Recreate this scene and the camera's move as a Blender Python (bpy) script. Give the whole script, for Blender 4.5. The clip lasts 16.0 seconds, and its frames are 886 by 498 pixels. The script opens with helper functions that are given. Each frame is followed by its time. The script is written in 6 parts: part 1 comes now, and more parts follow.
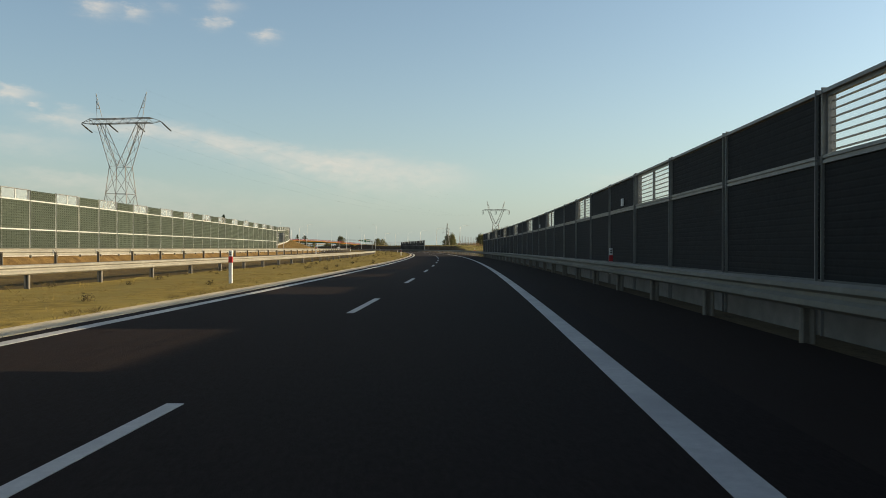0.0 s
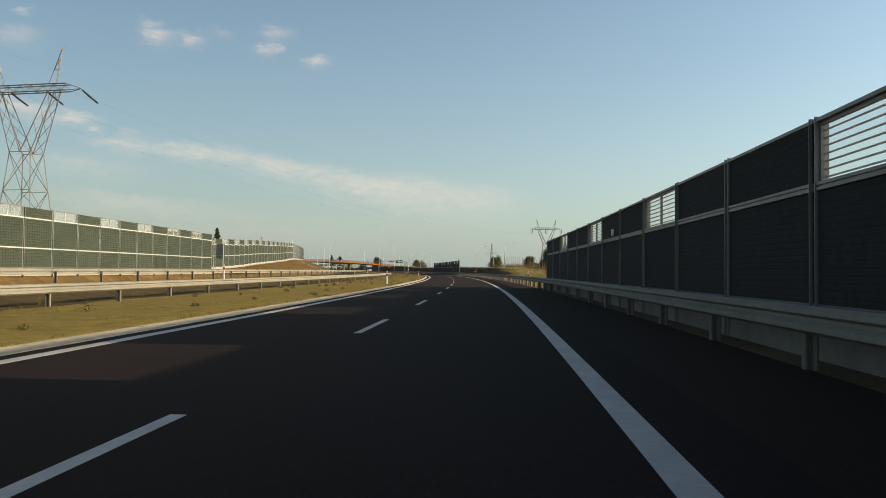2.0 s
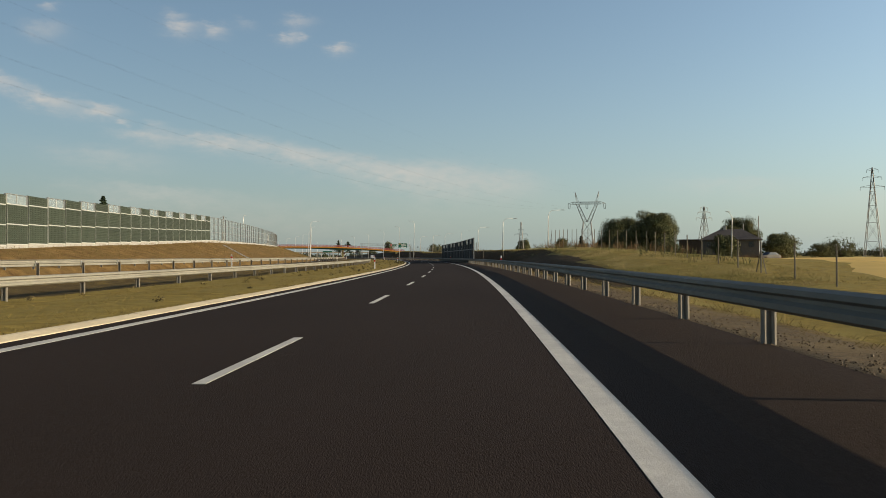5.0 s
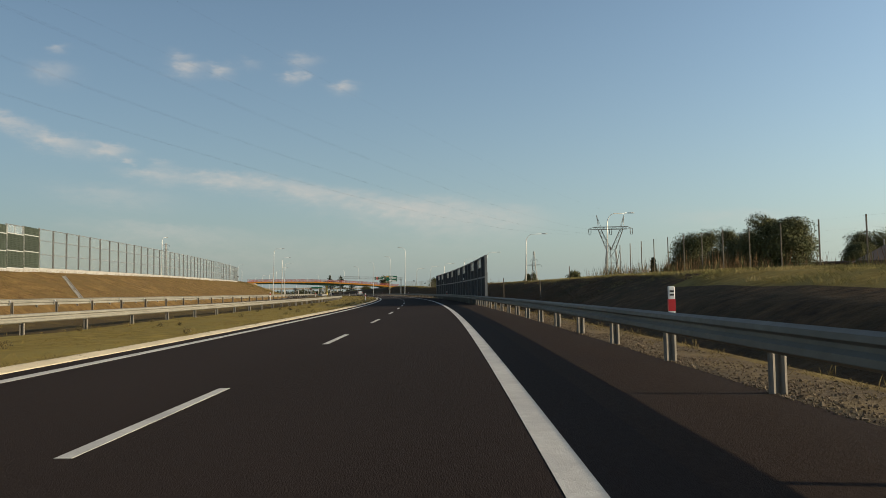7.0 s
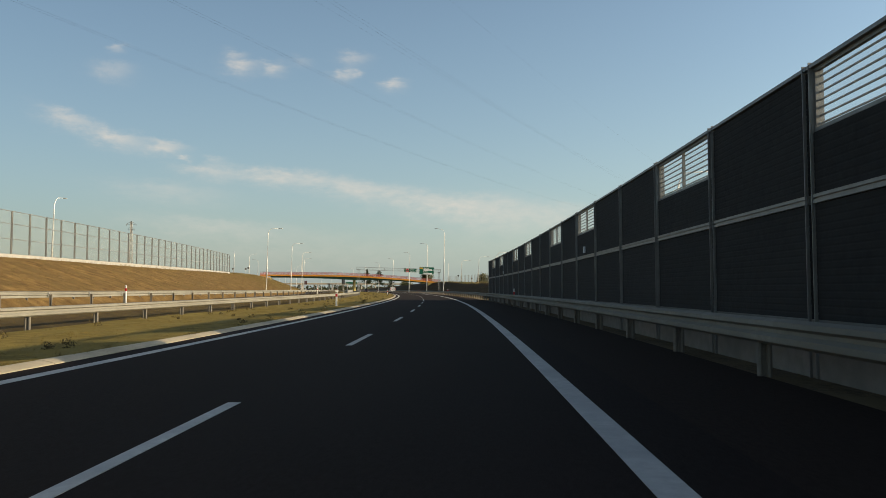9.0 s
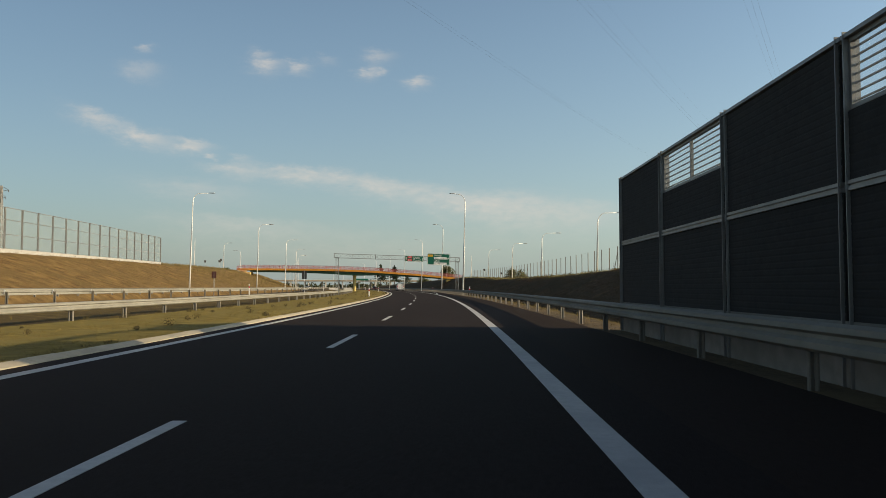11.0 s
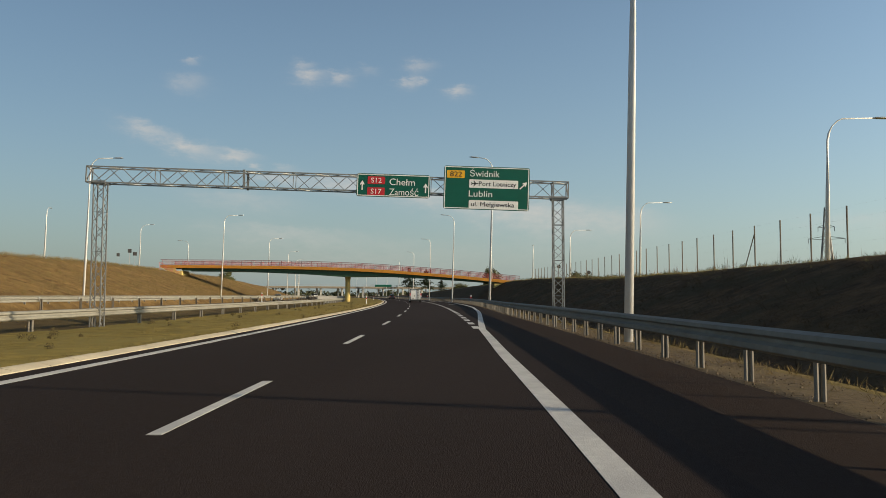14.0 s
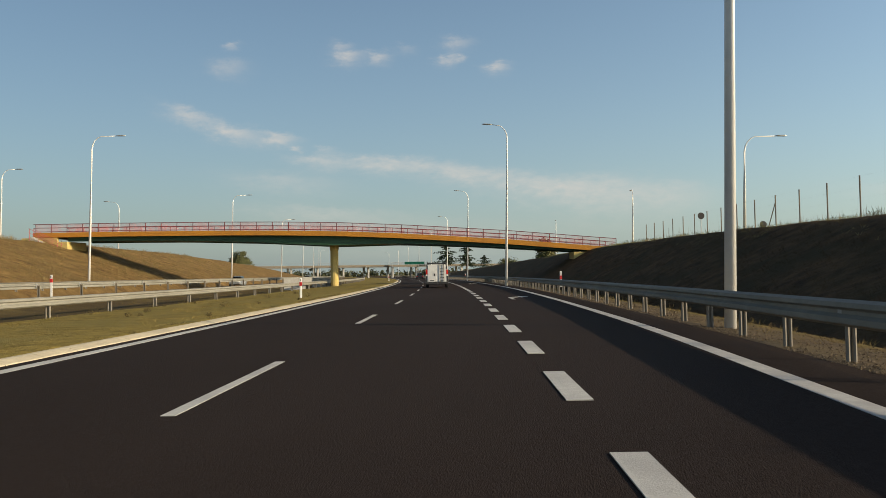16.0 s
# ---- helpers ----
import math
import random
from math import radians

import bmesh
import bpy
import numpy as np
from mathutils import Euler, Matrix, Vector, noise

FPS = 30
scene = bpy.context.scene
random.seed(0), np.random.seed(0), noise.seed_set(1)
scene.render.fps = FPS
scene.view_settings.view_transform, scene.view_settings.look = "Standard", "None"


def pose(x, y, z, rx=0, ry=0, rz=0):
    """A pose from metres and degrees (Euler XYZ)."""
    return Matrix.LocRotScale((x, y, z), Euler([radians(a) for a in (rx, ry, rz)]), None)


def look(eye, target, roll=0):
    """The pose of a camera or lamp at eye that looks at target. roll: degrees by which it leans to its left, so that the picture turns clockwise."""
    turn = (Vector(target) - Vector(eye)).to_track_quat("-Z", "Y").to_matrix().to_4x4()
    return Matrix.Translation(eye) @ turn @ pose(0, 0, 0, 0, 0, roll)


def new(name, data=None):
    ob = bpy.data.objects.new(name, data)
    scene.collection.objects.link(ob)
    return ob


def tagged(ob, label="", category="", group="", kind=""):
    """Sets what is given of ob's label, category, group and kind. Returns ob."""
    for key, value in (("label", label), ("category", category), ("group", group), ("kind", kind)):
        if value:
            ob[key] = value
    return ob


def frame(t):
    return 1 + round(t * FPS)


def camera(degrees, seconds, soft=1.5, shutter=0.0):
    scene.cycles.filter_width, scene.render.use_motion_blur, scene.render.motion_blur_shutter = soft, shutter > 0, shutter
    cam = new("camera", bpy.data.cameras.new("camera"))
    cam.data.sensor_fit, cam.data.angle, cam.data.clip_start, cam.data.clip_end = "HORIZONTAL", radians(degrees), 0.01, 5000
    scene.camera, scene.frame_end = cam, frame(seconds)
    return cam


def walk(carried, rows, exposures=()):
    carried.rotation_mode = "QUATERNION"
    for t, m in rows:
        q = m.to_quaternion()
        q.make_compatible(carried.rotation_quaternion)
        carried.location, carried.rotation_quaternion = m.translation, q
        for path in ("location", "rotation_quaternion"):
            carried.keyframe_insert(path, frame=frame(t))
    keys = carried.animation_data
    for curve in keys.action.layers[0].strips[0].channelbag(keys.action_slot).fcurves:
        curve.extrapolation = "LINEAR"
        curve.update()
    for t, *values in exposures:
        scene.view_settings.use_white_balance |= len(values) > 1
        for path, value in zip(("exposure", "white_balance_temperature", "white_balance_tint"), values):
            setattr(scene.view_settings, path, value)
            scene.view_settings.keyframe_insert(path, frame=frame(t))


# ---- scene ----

# ---- camera and its drive ----
cam = camera(59.64, 16.0, soft=0.7)
EYE = 1.144


def heading(s):
    """Direction of the road, radians to the left of +y, at s metres along it."""
    u = (s - 200.0) / 200.0
    return 0.00066522 * (s - 200.0) + 0.0035935 * u * u - 0.0028439 * u ** 3 if s < 700 else heading(699.99) + 0.0003 * (s - 700)


STEP = 0.5
_S0 = -420.0
_line = []
_x = _y = 0.0
for _i in range(6000):
    _s = _S0 + _i * STEP
    _line.append((_x, _y))
    _a = heading(_s + STEP / 2)
    _x -= math.sin(_a) * STEP
    _y += math.cos(_a) * STEP
_ox, _oy = _line[int((-50 - _S0) / STEP)]


def W(s, d, z=0.0):
    """A place from metres along the road, metres to the right of the lane line, and height."""
    i = (s - _S0) / STEP
    k = max(0, min(len(_line) - 2, int(i)))
    f = i - k
    x = _line[k][0] * (1 - f) + _line[k + 1][0] * f - _ox
    y = _line[k][1] * (1 - f) + _line[k + 1][1] * f - _oy
    a = heading(s)
    return Vector((x + d * math.cos(a), y + d * math.sin(a), z))


def at(s, d, z=0.0, turn=0.0):
    """A pose there that looks along the road (+y ahead), turned by degrees."""
    p = W(s, d, z)
    return pose(p.x, p.y, p.z, 0, 0, math.degrees(heading(s)) + turn)


DRIVE = [(0, -1.57, 2.203, 2.602, -0.024, -0.181), (0.3, 7.28, 2.225, 2.456, -0.546, -0.203), (0.5, 13.187, 2.24, 2.221, -0.482, -0.217),
         (0.8, 22.23, 2.25, 1.884, -0.167, -0.23), (1, 28.267, 2.257, 1.861, -0.202, -0.238), (1.3, 37.18, 2.309, 1.925, 0.064, -0.439),
         (1.5, 43.118, 2.344, 1.806, 1.545, -0.573), (1.8, 52.11, 2.411, 2.287, 1.5, -0.602), (2, 58.098, 2.456, 4.009, 1.628, -0.621),
         (2.3, 66.83, 2.434, 5.571, 1.875, -0.757), (2.5, 72.648, 2.419, 6.003, 1.317, -0.847), (2.8, 81.84, 2.403, 5.67, 0.964, -0.655),
         (3, 87.976, 2.392, 5.875, 0.717, -0.527), (3.3, 97.13, 2.35, 5.283, 0.285, -0.418), (3.5, 103.235, 2.322, 4.655, 0.845, -0.346),
         (3.8, 112.34, 2.354, 4.453, 0.202, 0.001), (4, 118.417, 2.376, 4.214, 0.076, 0.233), (4.5, 133.75, 2.44, 3.5, 0.2, 0.3),
         (5, 149.1, 2.52, 2.6, 0.55, 0.33), (5.5, 164.45, 2.62, 1.6, 0.95, 0.36), (6, 179.8, 2.72, 0.7, 1.4, 0.39), (6.5, 195.139, 2.781, 0.148, 1.875, 0.411),
         (6.8, 204.34, 2.774, 0.438, 2.306, 0.685), (7, 210.468, 2.769, 0.574, 3.166, 0.868), (7.3, 219.77, 2.675, 1.182, 4.852, 0.167),
         (7.5, 225.971, 2.613, 0.546, 4.924, -0.301), (7.8, 235.2, 2.543, 1.28, 3.545, -0.284), (8, 241.352, 2.497, 1.591, 3.717, -0.272),
         (8.3, 250.57, 2.475, 1.978, 3.519, -0.194), (8.5, 256.723, 2.461, 2.258, 3.975, -0.142), (8.8, 265.98, 2.39, 2.359, 2.976, 0.021),
         (9, 272.152, 2.343, 1.768, 2.987, 0.13), (9.3, 281.31, 2.318, 1.2, 2, 0.307), (9.5, 287.41, 2.301, 1.122, 2.864, 0.425),
         (10, 302.73, 2.32, 1.05, 2.85, 0.35), (10.5, 318.05, 2.35, 1.1, 2.83, 0.2), (11, 333.37, 2.38, 1.2, 2.82, 0.05),
         (11.5, 348.69, 2.41, 1.25, 2.81, -0.05), (12, 364.015, 2.428, 1.258, 2.802, -0.111), (12.3, 373.18, 2.44, 1.253, 2.386, -0.22),
         (12.5, 379.296, 2.448, 0.914, 2.616, -0.292), (12.8, 388.71, 2.414, 0.34, 2.932, -0.439), (13, 394.987, 2.391, -0.368, 3.07, -0.537),
         (13.3, 404.21, 2.414, 0.307, 2.639, -0.481), (13.5, 410.365, 2.429, -0.102, 3.238, -0.444), (13.8, 419.52, 2.432, 0.301, 3.556, -0.236),
         (14, 425.631, 2.434, 0.741, 3.444, -0.097), (14.5, 441.008, 2.451, 0.806, 3.049, 0.037), (14.8, 450.19, 2.443, 1.622, 2.335, 0.29),
         (15, 456.307, 2.437, 2.009, 1.747, 0.459), (15.3, 465.3, 2.51, 2.058, 1.782, 0.777), (15.5, 471.293, 2.558, 2.179, 1.58, 0.989),
         (15.8, 479.87, 2.52, 1.98, 1.403, 1.012), (16, 485.584, 2.495, 1.663, 1.857, 1.028)]
walk(cam, [(t, at(s, d, EYE, yaw) @ pose(0, 0, 0, 90 + pitch) @ pose(0, 0, 0, 0, 0, -roll)) for t, s, d, yaw, pitch, roll in DRIVE],
     exposures=[(0, 0.42, 7200, 10), (1.7, 0.42, 7200, 10), (2.6, 0.31, 7100, 10), (3.4, 0.30, 7050, 10), (4.0, 0.15, 6900, 10), (6.5, 0.10, 6800, 10), (8.3, 0.03, 6650, 10), (9.0, 0.32, 7000, 10), (9.7, 0.50, 7250, 10), (11.8, 0.10, 6700, 10), (14.5, 0.10, 6700, 10), (16, 0.21, 6750, 10)])

# ---- sky and sun ----
SUN_AZ, SUN_EL = 96.5, 16.8          # clockwise from +y, and height
world = bpy.data.worlds.new("sky")
scene.world = world
world.use_nodes = True
wt = world.node_tree
wt.nodes.clear()
w_out = wt.nodes.new("ShaderNodeOutputWorld")
w_bg = wt.nodes.new("ShaderNodeBackground")
w_bg.inputs["Strength"].default_value = 0.125
w_sky = wt.nodes.new("ShaderNodeTexSky")
w_sky.sky_type = "NISHITA"
w_sky.sun_disc = False
w_sky.sun_elevation = radians(SUN_EL)
w_sky.sun_rotation = radians(SUN_AZ)
w_sky.air_density, w_sky.dust_density, w_sky.ozone_density = 1.0, 1.8, 2.0


def wmath(op, a, b=None, c=None):
    n = wt.nodes.new("ShaderNodeMath")
    n.operation = op
    for k, v in enumerate((a, b, c)):
        if v is None:
            continue
        if isinstance(v, (int, float)):
            n.inputs[k].default_value = v
        else:
            wt.links.new(v, n.inputs[k])
    return n.outputs[0]


# small round clouds: azimuth, elevation, half width, strength (degrees)
PUFFS = [(-27.6, 16.4, 0.5, 0.5), (-27.9, 15.0, 1.1, 0.45), (-19.4, 15.9, 0.85, 0.95), (-19.7, 16.7, 0.65, 0.5), (-17.1, 16.0, 0.75, 0.85), (-12.0, 15.8, 0.7, 0.8),
         (-11.2, 16.9, 0.9, 0.55), (-10.9, 15.7, 0.4, 0.6), (-8.3, 15.1, 0.7, 0.9), (-23.1, 9.3, 0.3, 0.6), (-21.1, 9.3, 0.6, 0.4), (-15.0, 16.5, 0.6, 0.25)]
# long low banks: azimuth, elevation, half width, half height, lean, strength
BANKS = [(-30.4, 11.5, 1.6, 0.5, -16, 0.75), (-27.6, 10.5, 1.5, 0.5, -10, 0.9), (-24.4, 10.1, 1.1, 0.4, -8, 0.9), (-21.8, 8.5, 1.6, 0.45, -4, 0.65), (-16.8, 8.4, 3.0, 0.55, -4, 0.8),
         (-11.0, 7.6, 3.2, 0.7, -7, 0.75), (-5.5, 6.6, 3.2, 0.9, -6, 0.7), (-0.3, 6.1, 3.6, 1.3, -4, 0.75), (4.6, 5.6, 2.2, 1.0, -5, 0.45), (-24.0, 7.0, 3.5, 0.8, -4, 0.35),
         (-21.0, 4.6, 5.0, 0.7, -4, 0.4), (-14.0, 3.0, 12.0, 1.8, 0, 0.22), (20.0, 5.0, 4.0, 0.6, -3, 0.3), (33.0, 4.0, 6.0, 0.7, 2, 0.3)]
_cr = random.Random(21)
CLOUDS = [(a, e, w, w * 0.5, 0, p) for a, e, w, p in PUFFS] + BANKS + [(_cr.uniform(75, 290), _cr.uniform(8, 30), _cr.uniform(5, 10), _cr.uniform(0.8, 1.5), _cr.uniform(-5, 5), 0.45) for _ in range(6)]
w_tc = wt.nodes.new("ShaderNodeTexCoord")
w_sep = wt.nodes.new("ShaderNodeSeparateXYZ")
wt.links.new(w_tc.outputs["Generated"], w_sep.inputs[0])
w_noise = wt.nodes.new("ShaderNodeTexNoise")
w_noise.inputs["Scale"].default_value = 38.0
w_noise.inputs["Detail"].default_value = 6.0
w_noise.inputs["Roughness"].default_value = 0.62
w_map = wt.nodes.new("ShaderNodeMapping")
w_map.inputs["Scale"].default_value = (1.0, 1.0, 2.6)
wt.links.new(w_tc.outputs["Generated"], w_map.inputs[0])
wt.links.new(w_map.outputs[0], w_noise.inputs["Vector"])
w_az = wmath("ARCTAN2", w_sep.outputs[0], w_sep.outputs[1])
w_el = wmath("ARCSINE", w_sep.outputs[2])
w_curl = wt.nodes.new("ShaderNodeSeparateColor")     # ragged edges: the clouds' own coordinates are bent by noise
wt.links.new(w_noise.outputs["Color"], w_curl.inputs[0])
w_az2 = wmath("MULTIPLY_ADD", wmath("SUBTRACT", w_curl.outputs[0], 0.5), radians(2.2), w_az)
w_el2 = wmath("MULTIPLY_ADD", wmath("SUBTRACT", w_curl.outputs[1], 0.5), radians(1.3), w_el)
w_sum = None
for ca, ce, ww, wh, lean, power in CLOUDS:
    da = wmath("SUBTRACT", wmath("ADD", w_az2, math.tau) if ca > 180 else w_az2, radians(ca))
    de = wmath("SUBTRACT", w_el2, radians(ce))
    c_, s_ = math.cos(radians(lean)), math.sin(radians(lean))
    u_ = wmath("DIVIDE", wmath("MULTIPLY_ADD", da, c_, wmath("MULTIPLY", de, s_)), radians(ww))
    v_ = wmath("DIVIDE", wmath("MULTIPLY_ADD", de, c_, wmath("MULTIPLY", da, -s_)), radians(wh))
    v_ = wmath("MAXIMUM", wmath("MULTIPLY", v_, 1.7), wmath("MULTIPLY", v_, -0.75))     # crisp tops, soft undersides
    r2 = wmath("MULTIPLY_ADD", u_, u_, wmath("MULTIPLY", v_, v_))
    m_ = wmath("MULTIPLY", wmath("EXPONENT", wmath("MULTIPLY", r2, -0.9)), power)
    w_sum = m_ if w_sum is None else wmath("ADD", w_sum, m_)
w_puff = wmath("MULTIPLY", w_sum, wmath("MULTIPLY_ADD", w_noise.outputs["Fac"], 1.7, -0.08))
w_puff.node.use_clamp = True
w_fac = wmath("MULTIPLY", w_puff, 0.72)
w_mix = wt.nodes.new("ShaderNodeMix")
w_mix.data_type = "RGBA"
wt.links.new(w_fac, w_mix.inputs["Factor"])
w_haze = wt.nodes.new("ShaderNodeMix")          # thin haze, thickest at the horizon
w_haze.data_type = "RGBA"
wt.links.new(wmath("MULTIPLY_ADD", wmath("EXPONENT", wmath("MULTIPLY", wmath("ABSOLUTE", w_el), -6.0)), 0.6, 0.06), w_haze.inputs["Factor"])
wt.links.new(w_sky.outputs[0], w_haze.inputs["A"])
w_haze.inputs["B"].default_value = (2.95, 3.37, 3.4, 1)
w_sunny = wt.nodes.new("ShaderNodeMix")         # the hazy air is brighter towards the sun
w_sunny.data_type, w_sunny.blend_type = "RGBA", "MULTIPLY"
w_sunny.inputs["Factor"].default_value = 1.0
w_to_sun = wmath("MULTIPLY_ADD", w_sep.outputs[0], math.sin(radians(SUN_AZ)), wmath("MULTIPLY", w_sep.outputs[1], math.cos(radians(SUN_AZ))))
w_gain = wmath("MULTIPLY_ADD", w_to_sun, 0.46, 1.15)


def w_deep(least):
    """The low sun leaves the upper sky deep and dark: a fall towards the zenith."""
    n = wt.nodes.new("ShaderNodeMapRange")
    n.interpolation_type = "SMOOTHSTEP"
    for key, v in (("From Min", 0.30), ("From Max", 1.1), ("To Min", 1.0), ("To Max", least)):
        n.inputs[key].default_value = v
    wt.links.new(w_el, n.inputs["Value"])
    return n.outputs[0]


w_rgb = wt.nodes.new("ShaderNodeCombineColor")
for k_, (f_, least_) in enumerate(((0.905, 0.26), (1.0, 0.19), (1.03, 0.22))):
    wt.links.new(wmath("MULTIPLY", wmath("MULTIPLY", w_gain, f_), w_deep(least_)), w_rgb.inputs[k_])
wt.links.new(w_haze.outputs["Result"], w_sunny.inputs["A"])
wt.links.new(w_rgb.outputs[0], w_sunny.inputs["B"])
wt.links.new(w_sunny.outputs["Result"], w_mix.inputs["A"])
w_mix.inputs["B"].default_value = (4.7, 4.45, 4.15, 1)
wt.links.new(w_mix.outputs["Result"], w_bg.inputs["Color"])
wt.links.new(w_bg.outputs[0], w_out.inputs["Surface"])

sun_data = bpy.data.lights.new("sun", "SUN")
sun_data.energy, sun_data.angle, sun_data.color = 4.6, radians(0.6), (1.0, 0.83, 0.58)
sun = new("sun", sun_data)
_a, _e = radians(SUN_AZ), radians(SUN_EL)
SUN_DIR = Vector((math.sin(_a) * math.cos(_e), math.cos(_a) * math.cos(_e), math.sin(_e)))
sun.matrix_basis = look(Vector((200, 100, 200)) + SUN_DIR * 50, Vector((200, 100, 200)))

# ---- materials ----


def mat(name, c1, c2=None, scale=4.0, rough=0.8, metal=0.0, bump=0.0, bump_scale=None, c3=None, scale3=0.3, stretch=None, spec=0.4, rand=0.0, deep=0.02):
    """A surface: two colours mixed by fine noise, a third by broad stains, relief, and a change of tone from piece to piece."""
    m = bpy.data.materials.new(name)
    m.use_nodes = True
    nt = m.node_tree
    b = nt.nodes["Principled BSDF"]
    b.inputs["Roughness"].default_value = rough
    b.inputs["Metallic"].default_value = metal
    b.inputs["Specular IOR Level"].default_value = spec
    tc = nt.nodes.new("ShaderNodeTexCoord")
    vec = tc.outputs["Object"]
    if stretch:
        mp = nt.nodes.new("ShaderNodeMapping")
        mp.inputs["Scale"].default_value = stretch
        nt.links.new(vec, mp.inputs[0])
        vec = mp.outputs[0]

    def noise_tex(sc, detail=5.0):
        n = nt.nodes.new("ShaderNodeTexNoise")
        n.inputs["Scale"].default_value = sc
        n.inputs["Detail"].default_value = detail
        n.inputs["Roughness"].default_value = 0.65
        nt.links.new(vec, n.inputs["Vector"])
        return n.outputs["Fac"]

    def ramp(fac, lo, hi):
        r = nt.nodes.new("ShaderNodeMapRange")
        r.inputs["From Min"].default_value, r.inputs["From Max"].default_value = lo, hi
        nt.links.new(fac, r.inputs["Value"])
        return r.outputs[0]

    def mix(fac, a, bcol, mode="MIX"):
        x = nt.nodes.new("ShaderNodeMix")
        x.data_type, x.blend_type = "RGBA", mode
        if isinstance(fac, float):
            x.inputs["Factor"].default_value = fac
        else:
            nt.links.new(fac, x.inputs["Factor"])
        for key, v in (("A", a), ("B", bcol)):
            if isinstance(v, tuple):
                x.inputs[key].default_value = (*v, 1)
            else:
                nt.links.new(v, x.inputs[key])
        return x.outputs["Result"]

    fine = noise_tex(scale)
    col = mix(ramp(fine, 0.3, 0.7), c1, c2 or tuple(v * 0.8 for v in c1))
    if c3:
        col = mix(ramp(noise_tex(scale3, 3.0), 0.42, 0.66), col, c3)
    if rand:
        oi = nt.nodes.new("ShaderNodeObjectInfo")
        col = mix(ramp(oi.outputs["Random"], -0.6 / rand * 0.35, 2.2), col, tuple(v * 0.4 for v in c1))
    nt.links.new(col, b.inputs["Base Color"])
    rr = nt.nodes.new("ShaderNodeMapRange")
    rr.inputs["To Min"].default_value, rr.inputs["To Max"].default_value = max(0.02, rough - 0.12), min(1.0, rough + 0.12)
    nt.links.new(fine, rr.inputs["Value"])
    nt.links.new(rr.outputs[0], b.inputs["Roughness"])
    if bump:
        bp = nt.nodes.new("ShaderNodeBump")
        bp.inputs["Strength"].default_value = min(1.0, bump)
        bp.inputs["Distance"].default_value = deep
        nt.links.new(noise_tex(bump_scale or scale * 3), bp.inputs["Height"])
        nt.links.new(bp.outputs[0], b.inputs["Normal"])
    return m


ASPHALT = mat("asphalt", (0.03, 0.0215, 0.0182), (0.0215, 0.0154, 0.013), 30.0, 0.92, bump=0.5, bump_scale=90.0, c3=(0.032, 0.0233, 0.02), scale3=0.12, stretch=(1, 0.25, 1), spec=0.07)
DUSTY = mat("dusty_shoulder_asphalt", (0.041, 0.028, 0.0215), (0.0285, 0.0196, 0.0152), 25.0, 0.94, bump=0.5, bump_scale=80.0, c3=(0.036, 0.026, 0.0205), scale3=0.35, stretch=(1, 0.3, 1), spec=0.07)
PAINT = mat("road_paint", (0.62, 0.61, 0.57), (0.5, 0.49, 0.46), 9.0, 0.6, bump=0.25, bump_scale=60.0, c3=(0.45, 0.44, 0.42), scale3=0.8)
KERB = mat("kerb_concrete", (0.62, 0.54, 0.39), (0.5, 0.435, 0.31), 8.0, 0.85, bump=0.4, c3=(0.46, 0.4, 0.29), scale3=0.7)
CONCRETE = mat("concrete", (0.42, 0.41, 0.38), (0.34, 0.33, 0.31), 6.0, 0.85, bump=0.3, c3=(0.3, 0.29, 0.27), scale3=0.6)
GRASS = mat("dry_grass", (0.335, 0.248, 0.066), (0.145, 0.112, 0.032), 1.7, 0.95, bump=0.9, bump_scale=9.0, c3=(0.24, 0.194, 0.06), scale3=0.3, spec=0.1, deep=0.07)
SWALE = mat("dull_swale_grass", (0.15, 0.11, 0.042), (0.055, 0.042, 0.02), 0.9, 0.95, bump=0.8, bump_scale=7.0, c3=(0.085, 0.06, 0.028), scale3=0.15, spec=0.1, deep=0.08)
SLOPE = mat("dry_slope_grass", (0.29, 0.185, 0.07), (0.08, 0.046, 0.019), 0.7, 0.95, bump=0.8, bump_scale=3.5, c3=(0.15, 0.1, 0.04), scale3=0.24, spec=0.1, deep=0.16)
# brown, with the shade of the bank's face put into the colour
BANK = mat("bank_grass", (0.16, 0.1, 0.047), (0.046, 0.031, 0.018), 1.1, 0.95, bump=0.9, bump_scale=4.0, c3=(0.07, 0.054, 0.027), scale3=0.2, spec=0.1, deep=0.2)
WHEAT = mat("wheat_field", (0.71, 0.505, 0.165), (0.55, 0.385, 0.12), 0.8, 0.95, bump=0.8, bump_scale=6.0, c3=(0.6, 0.43, 0.15), scale3=0.05, stretch=(1, 0.15, 1), spec=0.1)
GRAVEL = mat("gravel", (0.16, 0.116, 0.063), (0.05, 0.036, 0.021), 11.0, 0.95, bump=1.0, bump_scale=30.0, c3=(0.15, 0.11, 0.055), scale3=0.5, spec=0.2)
VERGE = mat("dry_dirt_verge", (0.185, 0.13, 0.058), (0.07, 0.052, 0.026), 2.0, 0.95, bump=0.8, bump_scale=11.0, c3=(0.17, 0.13, 0.045), scale3=0.6, spec=0.1, deep=0.06)
STONE = mat("gravel_stone", (0.125, 0.088, 0.054), (0.042, 0.031, 0.021), 9.0, 0.9, c3=(0.22, 0.17, 0.11), scale3=14.0)
ZINC = mat("galvanised_steel", (0.46, 0.47, 0.47), (0.37, 0.38, 0.385), 5.0, 0.5, 0.55, bump=0.06, c3=(0.4, 0.41, 0.41), scale3=0.5)
